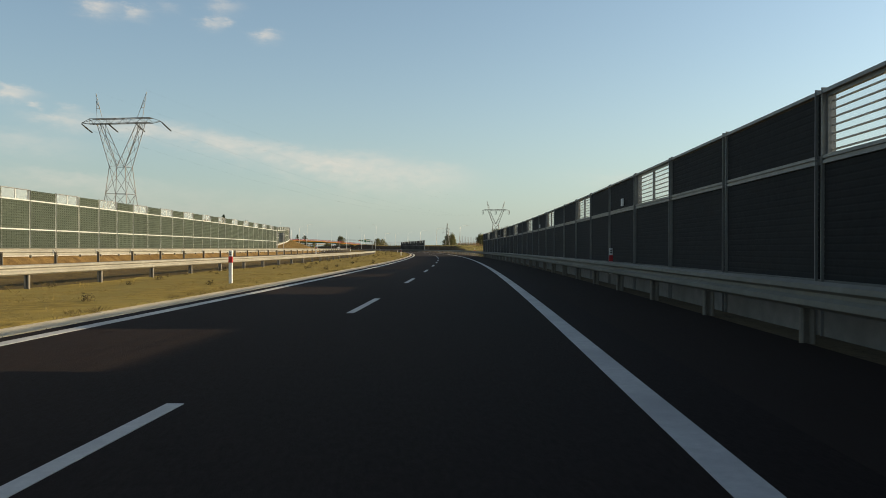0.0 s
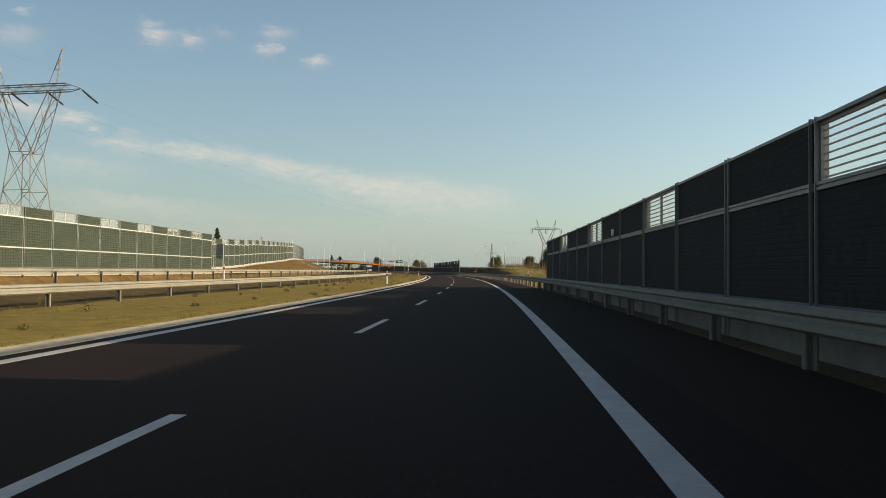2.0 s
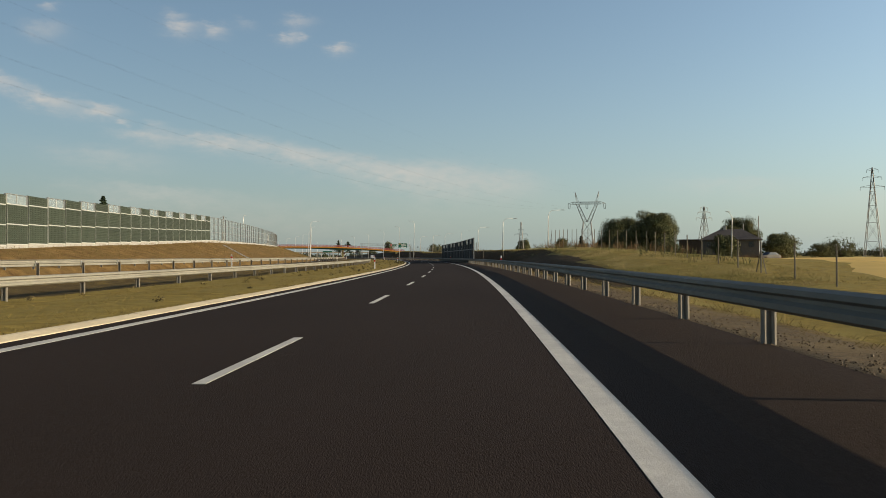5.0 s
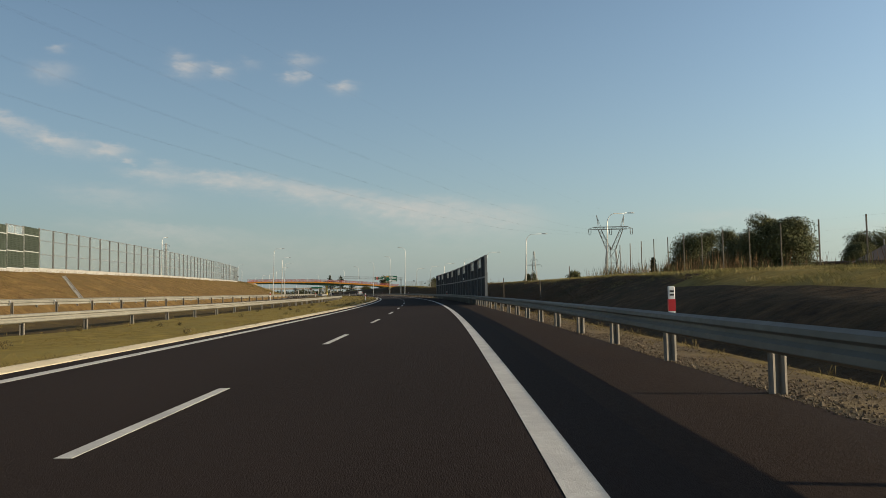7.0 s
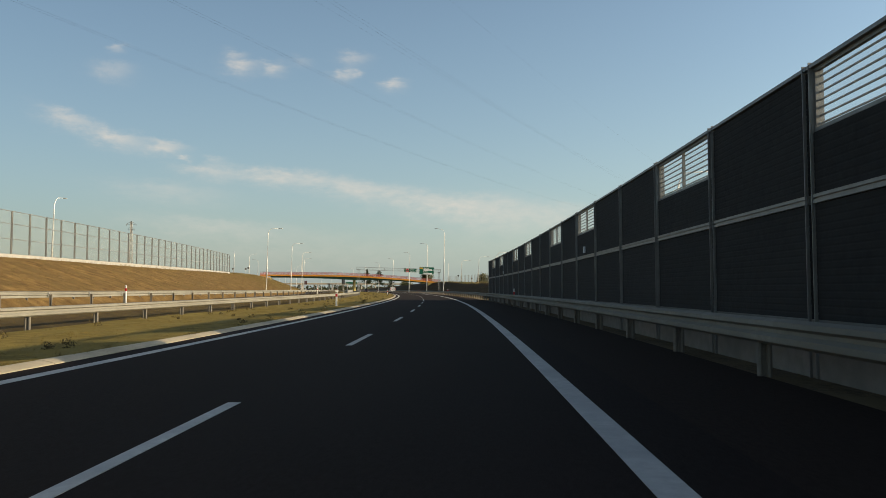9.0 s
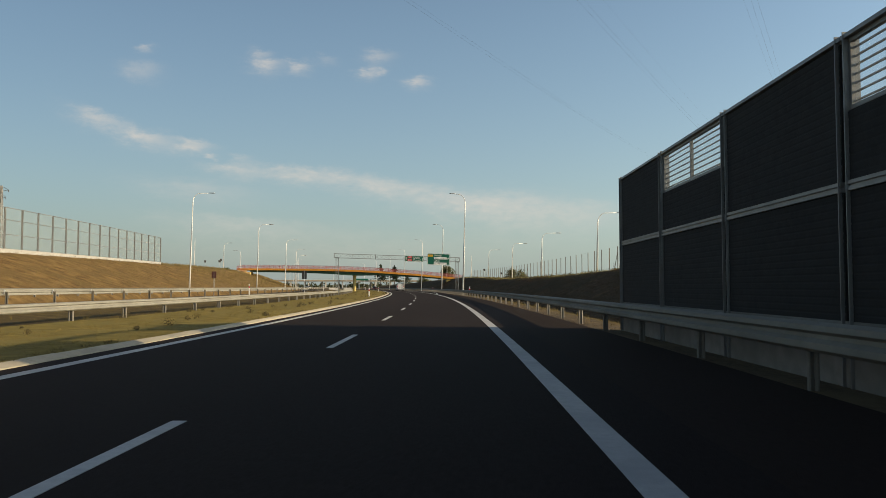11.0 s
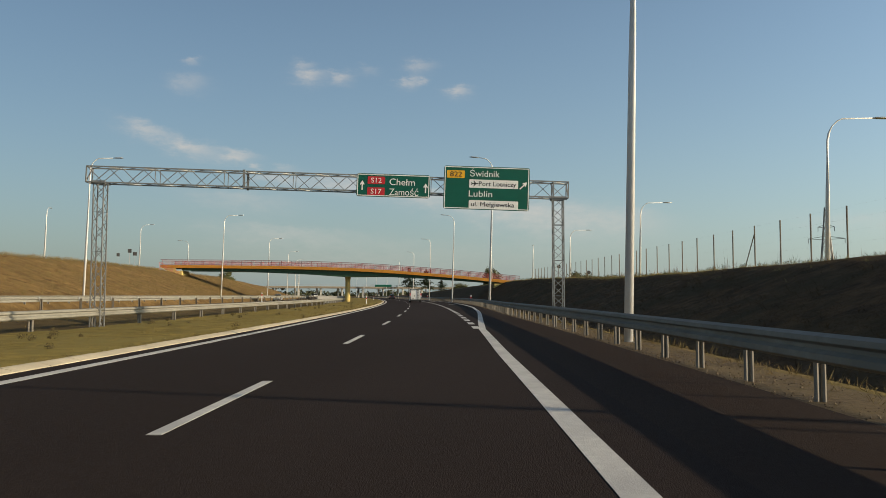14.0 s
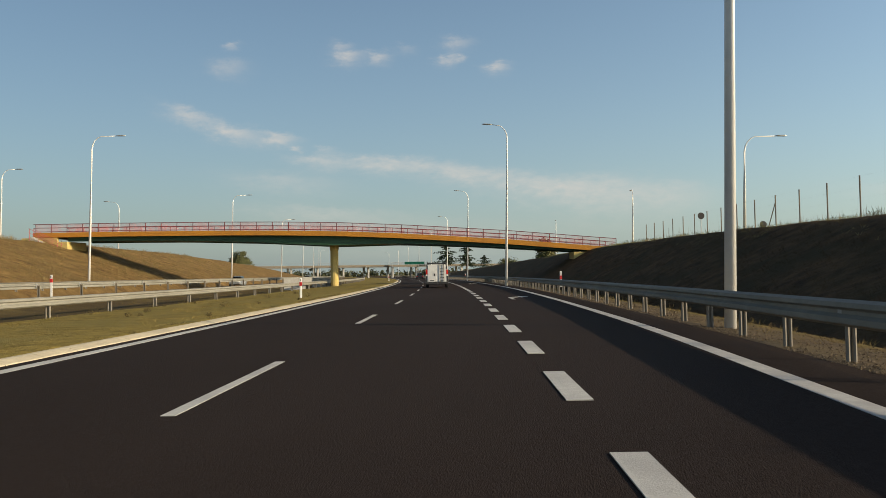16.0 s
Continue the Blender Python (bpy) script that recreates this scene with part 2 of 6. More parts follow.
RAILZINC = mat("weathered_zinc", (0.292, 0.282, 0.24), (0.232, 0.224, 0.191), 4.0, 0.75, 0.1, bump=0.06, c3=(0.215, 0.207, 0.176), scale3=0.4)
RUSTY = mat("dull_brown_steel", (0.19, 0.165, 0.13), (0.14, 0.12, 0.095), 4.0, 0.7, 0.2)
GANTRYSTEEL = mat("grey_gantry_steel", (0.27, 0.275, 0.27), (0.2, 0.205, 0.2), 3.0, 0.55, 0.4)
POSTSTEEL = mat("dusty_post_steel", (0.25, 0.226, 0.19), (0.18, 0.163, 0.138), 5.0, 0.65, 0.2)
PLINTH = mat("dirty_plinth_concrete", (0.27, 0.255, 0.23), (0.2, 0.19, 0.17), 4.0, 0.9, bump=0.3, c3=(0.17, 0.16, 0.14), scale3=0.5)
LATTICE = mat("lattice_steel", (0.24, 0.24, 0.235), (0.18, 0.18, 0.178), 3.0, 0.6, 0.4)
LAMPWHITE = mat("pale_galvanised_pole", (0.74, 0.73, 0.7), (0.66, 0.655, 0.63), 3.0, 0.42, 0.05)
PANEL_G = mat("green_grey_panel", (0.05, 0.068, 0.048), (0.038, 0.054, 0.037), 3.0, 0.7, bump=0.15, bump_scale=60.0, c3=(0.058, 0.075, 0.055), scale3=0.4, rand=0.25)
# darker copy of the panel colour: the right walls' shade is painted in
PANEL_D = mat("shade_dark_acoustic_panel", (0.027, 0.0275, 0.0265), (0.02, 0.0205, 0.02), 7.0, 0.9, bump=0.25, bump_scale=70.0, c3=(0.031, 0.0315, 0.0305), scale3=0.5, rand=0.25)
FRAME = mat("pale_aluminium_frame", (0.55, 0.56, 0.54), (0.48, 0.49, 0.47), 4.0, 0.5, 0.3)
GREYPOST = mat("grey_steel_post", (0.26, 0.26, 0.25), (0.2, 0.2, 0.195), 4.0, 0.5, 0.4)
ORANGE = mat("orange_paint", (0.55, 0.24, 0.025), (0.48, 0.2, 0.02), 2.0, 0.55, c3=(0.44, 0.19, 0.03), scale3=0.3)
PINK = mat("pink_rail_paint", (0.6, 0.17, 0.16), (0.52, 0.14, 0.135), 3.0, 0.5)
RAILRED = mat("dark_red_rail_paint", (0.2, 0.035, 0.035), (0.15, 0.028, 0.03), 3.0, 0.5)
GREENSTEEL = mat("green_girder_paint", (0.03, 0.085, 0.045), (0.022, 0.065, 0.035), 2.0, 0.5)
YELLOW = mat("cream_yellow_concrete", (0.6, 0.46, 0.16), (0.53, 0.4, 0.14), 2.5, 0.75, c3=(0.48, 0.37, 0.15), scale3=0.6)
SIGN_G = mat("green_sign_sheet", (0.0, 0.088, 0.057), (0.0, 0.08, 0.051), 2.0, 0.4)
SIGN_W = mat("white_sign_sheet", (0.78, 0.78, 0.76), (0.72, 0.72, 0.7), 3.0, 0.45)
SIGN_R = mat("red_sign_sheet", (0.5, 0.025, 0.03), (0.44, 0.02, 0.025), 3.0, 0.45)
SIGN_Y = mat("yellow_sign_sheet", (0.8, 0.42, 0.02), (0.72, 0.37, 0.02), 3.0, 0.45)
SIGN_K = mat("black_sign_sheet", (0.02, 0.02, 0.02), (0.025, 0.025, 0.025), 3.0, 0.5)
VANWHITE = mat("van_white_paint", (0.7, 0.71, 0.7), (0.64, 0.65, 0.64), 1.2, 0.3, c3=(0.55, 0.55, 0.53), scale3=0.8)
RUBBER = mat("black_rubber", (0.015, 0.015, 0.015), (0.022, 0.022, 0.022), 8.0, 0.8)
BLACKPL = mat("black_plastic", (0.025, 0.025, 0.027), (0.035, 0.035, 0.036), 8.0, 0.6)
TAIL = mat("red_tail_lens", (0.55, 0.02, 0.015), (0.45, 0.015, 0.012), 20.0, 0.2)
DARKGLASS = mat("dark_car_glass", (0.012, 0.014, 0.016), (0.016, 0.018, 0.02), 2.0, 0.06, spec=0.6)
CARDARK = mat("dark_car_paint", (0.02, 0.022, 0.028), (0.03, 0.032, 0.038), 3.0, 0.25, 0.2)
CARSILVER = mat("silver_car_paint", (0.38, 0.39, 0.4), (0.33, 0.34, 0.35), 3.0, 0.3, 0.5)
CARWHITE = mat("white_car_paint", (0.65, 0.65, 0.64), (0.6, 0.6, 0.59), 3.0, 0.3)
ROOFTILE = mat("grey_brown_roof_tile", (0.1, 0.088, 0.085), (0.072, 0.064, 0.063), 3.0, 0.8, bump=0.4)
REDTILE = mat("red_roof_tile", (0.11, 0.042, 0.032), (0.075, 0.03, 0.024), 3.0, 0.8, bump=0.4)
DARKPLASTER = mat("grey_house_plaster", (0.13, 0.12, 0.105), (0.1, 0.09, 0.08), 2.0, 0.9)
PLASTER = mat("pale_house_plaster", (0.42, 0.4, 0.35), (0.36, 0.34, 0.3), 2.0, 0.9)
BARK = mat("bark", (0.075, 0.058, 0.042), (0.05, 0.038, 0.028), 6.0, 0.95, bump=0.8)
LEAF = mat("tree_leaves", (0.1, 0.108, 0.05), (0.07, 0.078, 0.037), 0.9, 0.85, c3=(0.122, 0.116, 0.055), scale3=0.35, spec=0.1)
DARKWEED = mat("dark_brown_weeds", (0.1, 0.08, 0.04), (0.06, 0.05, 0.026), 2.0, 0.95, c3=(0.13, 0.1, 0.045), scale3=0.5, spec=0.1)
NEEDLE = mat("conifer_needles", (0.024, 0.04, 0.022), (0.016, 0.028, 0.015), 1.2, 0.85, c3=(0.035, 0.05, 0.026), scale3=0.4, spec=0.2)
FARLEAF = mat("distant_dull_leaves", (0.055, 0.062, 0.034), (0.036, 0.042, 0.024), 0.9, 0.85, c3=(0.07, 0.07, 0.04), scale3=0.2, spec=0.1)
CRESTGRASS = mat("yellow_green_crest_grass", (0.33, 0.28, 0.115), (0.19, 0.18, 0.065), 1.2, 0.95, c3=(0.42, 0.33, 0.16), scale3=0.15, spec=0.1)
MEADOW = mat("olive_meadow_grass", (0.21, 0.158, 0.05), (0.13, 0.102, 0.034), 2.0, 0.95, c3=(0.26, 0.185, 0.066), scale3=0.3, spec=0.1)
REDWEED = mat("reddish_dry_weeds", (0.19, 0.11, 0.06), (0.12, 0.075, 0.04), 2.0, 0.95, c3=(0.22, 0.15, 0.08), scale3=0.5, spec=0.1)
WEED = mat("dry_weed_stalks", (0.2, 0.15, 0.064), (0.125, 0.103, 0.042), 3.0, 0.95, c3=(0.235, 0.17, 0.078), scale3=0.4, spec=0.1)


def glass_mat(name, tint, opacity):
    m = bpy.data.materials.new(name)
    m.use_nodes = True
    nt = m.node_tree
    b = nt.nodes["Principled BSDF"]
    b.inputs["Base Color"].default_value = (*tint, 1)
    b.inputs["Roughness"].default_value = 0.25
    tr = nt.nodes.new("ShaderNodeBsdfTransparent")
    tr.inputs["Color"].default_value = (0.96, 0.97, 0.97, 1)
    mx = nt.nodes.new("ShaderNodeMixShader")
    ns = nt.nodes.new("ShaderNodeTexNoise")
    ns.inputs["Scale"].default_value = 0.6
    mr = nt.nodes.new("ShaderNodeMapRange")
    mr.inputs["To Min"].default_value, mr.inputs["To Max"].default_value = opacity * 0.7, opacity * 1.3
    nt.links.new(ns.outputs["Fac"], mr.inputs["Value"])
    nt.links.new(mr.outputs[0], mx.inputs[0])
    nt.links.new(tr.outputs[0], mx.inputs[1])
    nt.links.new(b.outputs[0], mx.inputs[2])
    nt.links.new(mx.outputs[0], nt.nodes["Material Output"].inputs["Surface"])
    return m


ACRYL = glass_mat("dusty_acrylic", (0.26, 0.28, 0.27), 0.16)
ACRYL_PALE = glass_mat("weathered_milky_acrylic", (0.36, 0.38, 0.365), 0.2)
ACRYL_CLEAR = glass_mat("clear_acrylic", (0.7, 0.72, 0.72), 0.10)

# ---- mesh helpers ----


def mesh_of(bm, name, material, smooth=False):
    me = bpy.data.meshes.new(name)
    bm.normal_update()
    bm.to_mesh(me)
    bm.free()
    for m in (material if isinstance(material, (list, tuple)) else [material]):
        me.materials.append(m)
    if smooth:
        for p in me.polygons:
            p.use_smooth = True
    return me


def thing(name, m, label, category, group="", kind=""):
    ob = new(name)
    ob.empty_display_size = 0.2
    ob.matrix_basis = m
    return tagged(ob, label, category, group, kind)


def part(name, bm, material, parent, label="", smooth=False, m=None):
    ob = new(name, bm if isinstance(bm, bpy.types.Mesh) else mesh_of(bm, name, material, smooth))
    ob.parent = parent
    if m is not None:
        ob.matrix_basis = m
    return tagged(ob, label) if label else ob


def box(bm, x0, x1, y0, y1, z0, z1, m=None):
    vs = [bm.verts.new((m @ Vector(c)) if m else c) for c in
          ((x0, y0, z0), (x1, y0, z0), (x1, y1, z0), (x0, y1, z0), (x0, y0, z1), (x1, y0, z1), (x1, y1, z1), (x0, y1, z1))]
    return [bm.faces.new([vs[i] for i in f]) for f in ((3, 2, 1, 0), (4, 5, 6, 7), (0, 1, 5, 4), (1, 2, 6, 5), (2, 3, 7, 6), (3, 0, 4, 7))]


def bevel_box(x0, x1, y0, y1, z0, z1, r=0.01):
    bm = bmesh.new()
    box(bm, x0, x1, y0, y1, z0, z1)
    bmesh.ops.bevel(bm, geom=bm.edges[:], offset=r, segments=1, affect="EDGES")
    return bm


def bar(bm, a, b, w, n=4):
    """A straight bar of width w from a to b."""
    a, b = Vector(a), Vector(b)
    ax = (b - a)
    if ax.length < 1e-6:
        return
    q = ax.to_track_quat("Z", "Y")
    rings = []
    for p in (a, b):
        rings.append([bm.verts.new(p + q @ Vector((math.cos(6.2832 * (k + 0.5) / n) * w * 0.7, math.sin(6.2832 * (k + 0.5) / n) * w * 0.7, 0))) for k in range(n)])
    for k in range(n):
        bm.faces.new((rings[0][k], rings[0][(k + 1) % n], rings[1][(k + 1) % n], rings[1][k]))
    bm.faces.new(rings[0][::-1])
    bm.faces.new(rings[1])


def tube(bm, pts, radii, n=8):
    """A round tube through points with a radius at each."""
    rings = []
    for i, p in enumerate(pts):
        a = Vector(pts[max(0, i - 1)])
        b = Vector(pts[min(len(pts) - 1, i + 1)])
        q = (b - a).to_track_quat("Z", "Y")
        rings.append([bm.verts.new(Vector(p) + q @ Vector((math.cos(6.2832 * k / n) * radii[i], math.sin(6.2832 * k / n) * radii[i], 0))) for k in range(n)])
    for r0, r1 in zip(rings, rings[1:]):
        for k in range(n):
            bm.faces.new((r0[k], r0[(k + 1) % n], r1[(k + 1) % n], r1[k]))
    bm.faces.new(rings[0][::-1])
    bm.faces.new(rings[-1])


def stations(s0, s1, step):
    n = max(1, round((s1 - s0) / step))
    return [s0 + (s1 - s0) * i / n for i in range(n + 1)]


def sweep(bm, ss, profile, origin=Vector((0, 0, 0)), closed=True, caps=True):
    """Draw a cross-section (d, z) along the road; profile may depend on s."""
    rings = []
    for s in ss:
        pr = profile(s) if callable(profile) else profile
        rings.append([bm.verts.new(W(s, d, z) - origin) for d, z in pr])
    n = len(rings[0])
    for r0, r1 in zip(rings, rings[1:]):
        for k in range(n if closed else n - 1):
            bm.faces.new((r0[k], r1[k], r1[(k + 1) % n], r0[(k + 1) % n]))
    if closed and caps:
        bm.faces.new(rings[0])
        bm.faces.new(rings[-1][::-1])


def lerp_table(rows, s):
    """Linear reading of rows (s, value, ...)."""
    if s <= rows[0][0]:
        return rows[0][1:]
    for a, b in zip(rows, rows[1:]):
        if s <= b[0]:
            f = (s - a[0]) / (b[0] - a[0])
            return tuple(x + (y - x) * f for x, y in zip(a[1:], b[1:]))
    return rows[-1][1:]


# ---- shape of the land ----
CREST = [(60, -1.6), (120, -2.0), (150, -1.9), (177, -0.9), (208, 0.7), (235, 1.6), (250, 1.9), (270, 2.2), (330, 2.5), (390, 2.75), (430, 2.6), (480, 2.75), (500, 2.95), (525, 3.4), (550, 3.8), (580, 4.1),
         (640, 3.6), (720, 2.8), (800, 1.8), (900, 0.6)]
CREST_D = [(200, 17.0), (250, 17.0), (400, 18.0), (500, 19.5), (580, 20.5), (900, 24.0)]
LEFT_WALL = [(-200, -31.3, 0.5), (157.5, -31.3, 0.5), (160, -33.5, 0.6), (169.5, -37.5, 0.98), (183, -37.8, 1.3), (191, -37.8, 1.5), (203, -38.0, 1.87), (212, -38.4, 2.21), (260, -40.3, 3.42), (301.7, -42.1, 4.5), (380, -43.8, 5.0), (479, -45.8, 5.65), (540, -46.5, 6.2),
             (600, -46.5, 6.3), (640, -45, 5.9), (700, -41, 4.4), (760, -38, 2.4), (840, -36, 0.6), (900, -36, 0.3)]
RIGHT_EDGE = [(-300, 3.51), (441, 3.51), (452, 3.66), (461, 4.1), (468, 4.5), (475.5, 4.95), (483, 5.36), (491, 5.7), (497, 6.03), (503, 6.27), (518, 6.6), (540, 6.9), (1000, 6.95)]
RAIL_R = [(-300, 6.5), (471, 6.5), (494, 7.15), (504, 7.55), (540, 8.3), (1000, 8.6)]


def land(s, d):
    """Height of the ground."""
    wd, wz = lerp_table(LEFT_WALL, s)
    cz, = lerp_table(CREST, s)
    cd, = lerp_table(CREST_D, s)
    extra = lerp_table(RAIL_R, s)[0] - 6.5
    plain = -0.7 + (cz + 0.7) * (2.8 - extra) / (cd - 10.2 - extra)
    f = max(0.0, min(1.0, (260 - s) / 56))
    shoulder = plain + (cz - 0.36 - plain) * f
    left = [(-700, 0.0), (-160, wz * 0.3), (-90, wz * 0.75), (wd - 5, wz - 0.1), (wd + 0.6, wz - (0.3 if s > 160 else 0.05)), (-30.4, 0.3), (-29.7, -0.2), (-20.3, -0.2), (-19.9, 0.3), (-19.2, 0.32), (-17, 0.1), (-14.5, -0.22), (-12, -0.17), (-8, -0.03), (-4.4, 0.05), (-4.02, 0.0)]
    right = [(-4.0, -0.06), (6.2 + extra, -0.06), (6.28 + extra, -0.012), (8.0 + extra, -0.09), (8.7 + extra, -0.5), (9.5 + extra, -0.75), (10.2 + extra, -0.7), (13.0, shoulder), (cd, cz), (cd + 2, cz + 0.12), (cd + 6, cz + 0.1), (cd + 18, min(cz, 0.45 + 0.15 * cz)),
             (60, min(cz * 0.8 - 0.2, 0.2)), (100, -0.6), (200, -1.3), (900, -0.6)]
    return lerp_table(left + right, d)[0]

# ---- ground, roads, kerbs ----
G_S = stations(-400, -40, 20) + stations(-36, 760, 4) + stations(770, 1500, 20)
G_D = [-700, -450, -300, -220, -160, -120, -90, -75, -65, -58, -54, -50.5, -47, -45, -43, -41, -39, -37, -35, -33.5, -32, -31, -30.4, -29.7, -20.3, -19.9, -19.2, -18, -17, -16, -14.5, -13, -12.3, -12, -10, -8, -6, -4.4, -4.02, -4.0,
       6.2, 6.28, 6.7, 7.2, 7.7, 8.0, 8.7, 9.5, 10.2, 11.5, 13, 15, 17, 18, 19, 20, 21.5, 23, 26, 28.5, 31, 34, 38, 43, 48, 54, 60, 70, 80, 95, 110, 130, 150, 200, 300, 450, 900]


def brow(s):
    """Where the bank's shade-darkened face colour meets the lighter grass on top of it."""
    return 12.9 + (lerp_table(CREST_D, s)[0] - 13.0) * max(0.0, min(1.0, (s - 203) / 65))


def ground_zone(s, d):
    if -20.35 < d < -12.2:
        return 6
    if -29.8 < d < -4:
        return 0
    if 5.8 < d < 7.6:
        return 3
    if 5.8 < d < 9.0:
        return 5
    if d <= -29.8:
        return 1 if d > -60 else 0
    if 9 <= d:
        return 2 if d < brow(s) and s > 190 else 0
    return 0


bm = bmesh.new()
grid = []
rough = random.Random(4)
for s in G_S:
    ex = lerp_table(RAIL_R, s)[0] - 6.5
    row = []
    for d in G_D:
        dd = d + ex if 5.8 < d < 11 else d
        z = land(s, dd)
        if d > 8 or d < -31.5 or -18.5 < d < -5:
            z += rough.uniform(-0.05, 0.05) * (1.0 if d > 0 or d > -31.5 else 0.6 if d > -60 else 3.0)
        row.append(bm.verts.new(W(s, dd, z)))
    grid.append(row)
for i in range(len(G_S) - 1):
    for j in range(len(G_D) - 1):
        f = bm.faces.new((grid[i][j], grid[i][j + 1], grid[i + 1][j + 1], grid[i + 1][j]))
        f.material_index = ground_zone((G_S[i] + G_S[i + 1]) / 2, (G_D[j] + G_D[j + 1]) / 2)
        f.smooth = True
rim = [r[0] for r in grid] + grid[-1][1:] + [r[-1] for r in grid[::-1]][1:] + grid[0][::-1][1:-1]
mid = W(300, 0)
far = []
for v in rim:
    q = (v.co - mid)
    q.z = 0
    far.append(bm.verts.new(mid + q.normalized() * 4600))
for k in range(len(rim)):
    k2 = (k + 1) % len(rim)
    bm.faces.new((rim[k], rim[k2], far[k2], far[k])).material_index = 0
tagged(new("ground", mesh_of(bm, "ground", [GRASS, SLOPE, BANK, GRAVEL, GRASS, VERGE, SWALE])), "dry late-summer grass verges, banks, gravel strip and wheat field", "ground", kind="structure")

# ripe crop: a standing sheet with a soft edge, higher than the grass round it
bm = bmesh.new()
rows = []
for s in stations(-60, 480, 3):
    edge = max(20.6, 20.6 + 0.345 * (s - 180)) + 0.5 * math.sin(0.35 * s) + rough.uniform(-0.25, 0.25)
    cols = [edge + k for k in (0, 0.8, 1.8, 3.2, 5, 8, 14, 22, 32, 45, 60, 80, 110, 150, 190)] + [edge + 250.0]
    rows.append([bm.verts.new(W(s, d, land(s, d) + min(0.35, -0.05 + 0.08 * j) + rough.uniform(-0.04, 0.04))) for j, d in enumerate(cols)])
for a, b in zip(rows, rows[1:]):
    for k in range(len(a) - 1):
        bm.faces.new((a[k], a[k + 1], b[k + 1], b[k])).smooth = True
tagged(new("wheat_field", mesh_of(bm, "wheat_field", WHEAT)), "ripe golden wheat crop beyond the roadside grass", "crop field", kind="stuff")

ROAD_S = stations(-300, 1400, 4)
bm = bmesh.new()
paved = lambda s: lerp_table(RIGHT_EDGE, s)[0] + 0.75
sweep(bm, ROAD_S, lambda s: [(-3.98, -0.3), (-3.98, 0.0), (paved(s), 0.0), (paved(s), -0.3)])
road = tagged(new("road", mesh_of(bm, "road", ASPHALT)), "dark smooth asphalt carriageway with white lane markings", "road", kind="structure")
bm = bmesh.new()
sweep(bm, ROAD_S, lambda s: [(paved(s), -0.3), (paved(s), 0.0), (max(6.25 + lerp_table(RAIL_R, s)[0] - 6.5, paved(s) + 0.05), 0.0), (max(6.25 + lerp_table(RAIL_R, s)[0] - 6.5, paved(s) + 0.05), -0.3)])
part("hard_shoulder", bm, DUSTY, road, "dusty brownish hard shoulder asphalt")
bm = bmesh.new()
sweep(bm, ROAD_S, [(-29.68, -0.4), (-29.68, -0.1), (-20.32, -0.1), (-20.32, -0.4)])
road_far = tagged(new("road_opposite", mesh_of(bm, "road_opposite", ASPHALT)), "dark asphalt carriageway of the opposite direction", "road", kind="structure")


def strip(name, parent, ss, d_of, width, z, material=PAINT):
    bm = bmesh.new()
    sweep(bm, ss, lambda s: [(d_of(s) - width / 2, z - 0.004), (d_of(s) - width / 2, z + 0.004), (d_of(s) + width / 2, z + 0.004), (d_of(s) + width / 2, z - 0.004)])
    return part(name, bm, material, parent)


strip("left_edge_line", road, stations(-200, 1200, 4), lambda s: -3.40, 0.22, 0.0)
strip("right_edge_line", road, stations(-200, 438, 4) + stations(440, 560, 2) + stations(564, 1200, 4), lambda s: lerp_table(RIGHT_EDGE, s)[0], 0.24, 0.0)
for k in range(-4, 75):
    strip("lane_dash", road, [12.0 * k, 12.0 * k + 2, 12.0 * k + 4], lambda s: 0.0, 0.13, 0.0)
for k in range(48):
    strip("exit_lane_dash", road, [452.43 + 4.006 * k, 454.43 + 4.006 * k], lambda s: 3.5, 0.24, 0.006)
strip("opposite_left_line", road_far, stations(-100, 1200, 6), lambda s: -21.1, 0.2, -0.1)
strip("opposite_right_line", road_far, stations(-100, 1200, 6), lambda s: -28.6, 0.2, -0.1)
for k in range(0, 60):
    strip("opposite_lane_dash", road_far, [12.0 * k + 3, 12.0 * k + 7], lambda s: -24.9, 0.13, -0.1)


def road_arrow(s, d):
    """A white lane arrow that bends to the right."""
    bm = bmesh.new()
    pts = [(-0.07, 0), (0.07, 0), (0.07, 2.2), (0.55, 3.0), (0.55, 2.55), (0.95, 3.4), (0.55, 4.2), (0.55, 3.75), (-0.07, 2.6)]
    lo = [bm.verts.new((x, y, 0.001)) for x, y in pts]
    hi = [bm.verts.new((x, y, 0.005)) for x, y in pts]
    bm.faces.new(hi)
    for k in range(len(pts)):
        bm.faces.new((lo[k], lo[(k + 1) % len(pts)], hi[(k + 1) % len(pts)], hi[k]))
    part("lane_arrow", bm, PAINT, road, m=at(s, d))


road_arrow(519.0, 4.9)
road_arrow(570.0, 5.2)

# kerb along the median: stones of one metre laid end to end
KERB_D = [(-50, -3.78), (130, -3.82), (190, -3.97), (300, -3.97), (370, -3.9), (430, -3.95), (490, -3.76), (700, -3.8)]
bm = bmesh.new()
kr = random.Random(9)
for k in range(-40, 640):
    s0 = k + 0.006
    h = 0.035 + kr.uniform(-0.004, 0.004)
    o = kr.uniform(-0.008, 0.008)
    o += lerp_table(KERB_D, s0)[0]
    sweep(bm, [s0, s0 + 0.988], [(o, -0.1), (o, 0.012), (o - 0.02, 0.022), (o - 0.2, h + 0.03), (o - 0.29, h + 0.03), (o - 0.29, -0.1)])
tagged(new("kerb", mesh_of(bm, "kerb", KERB)), "sun-bleached beige concrete kerb along the grass median", "kerb", kind="structure")

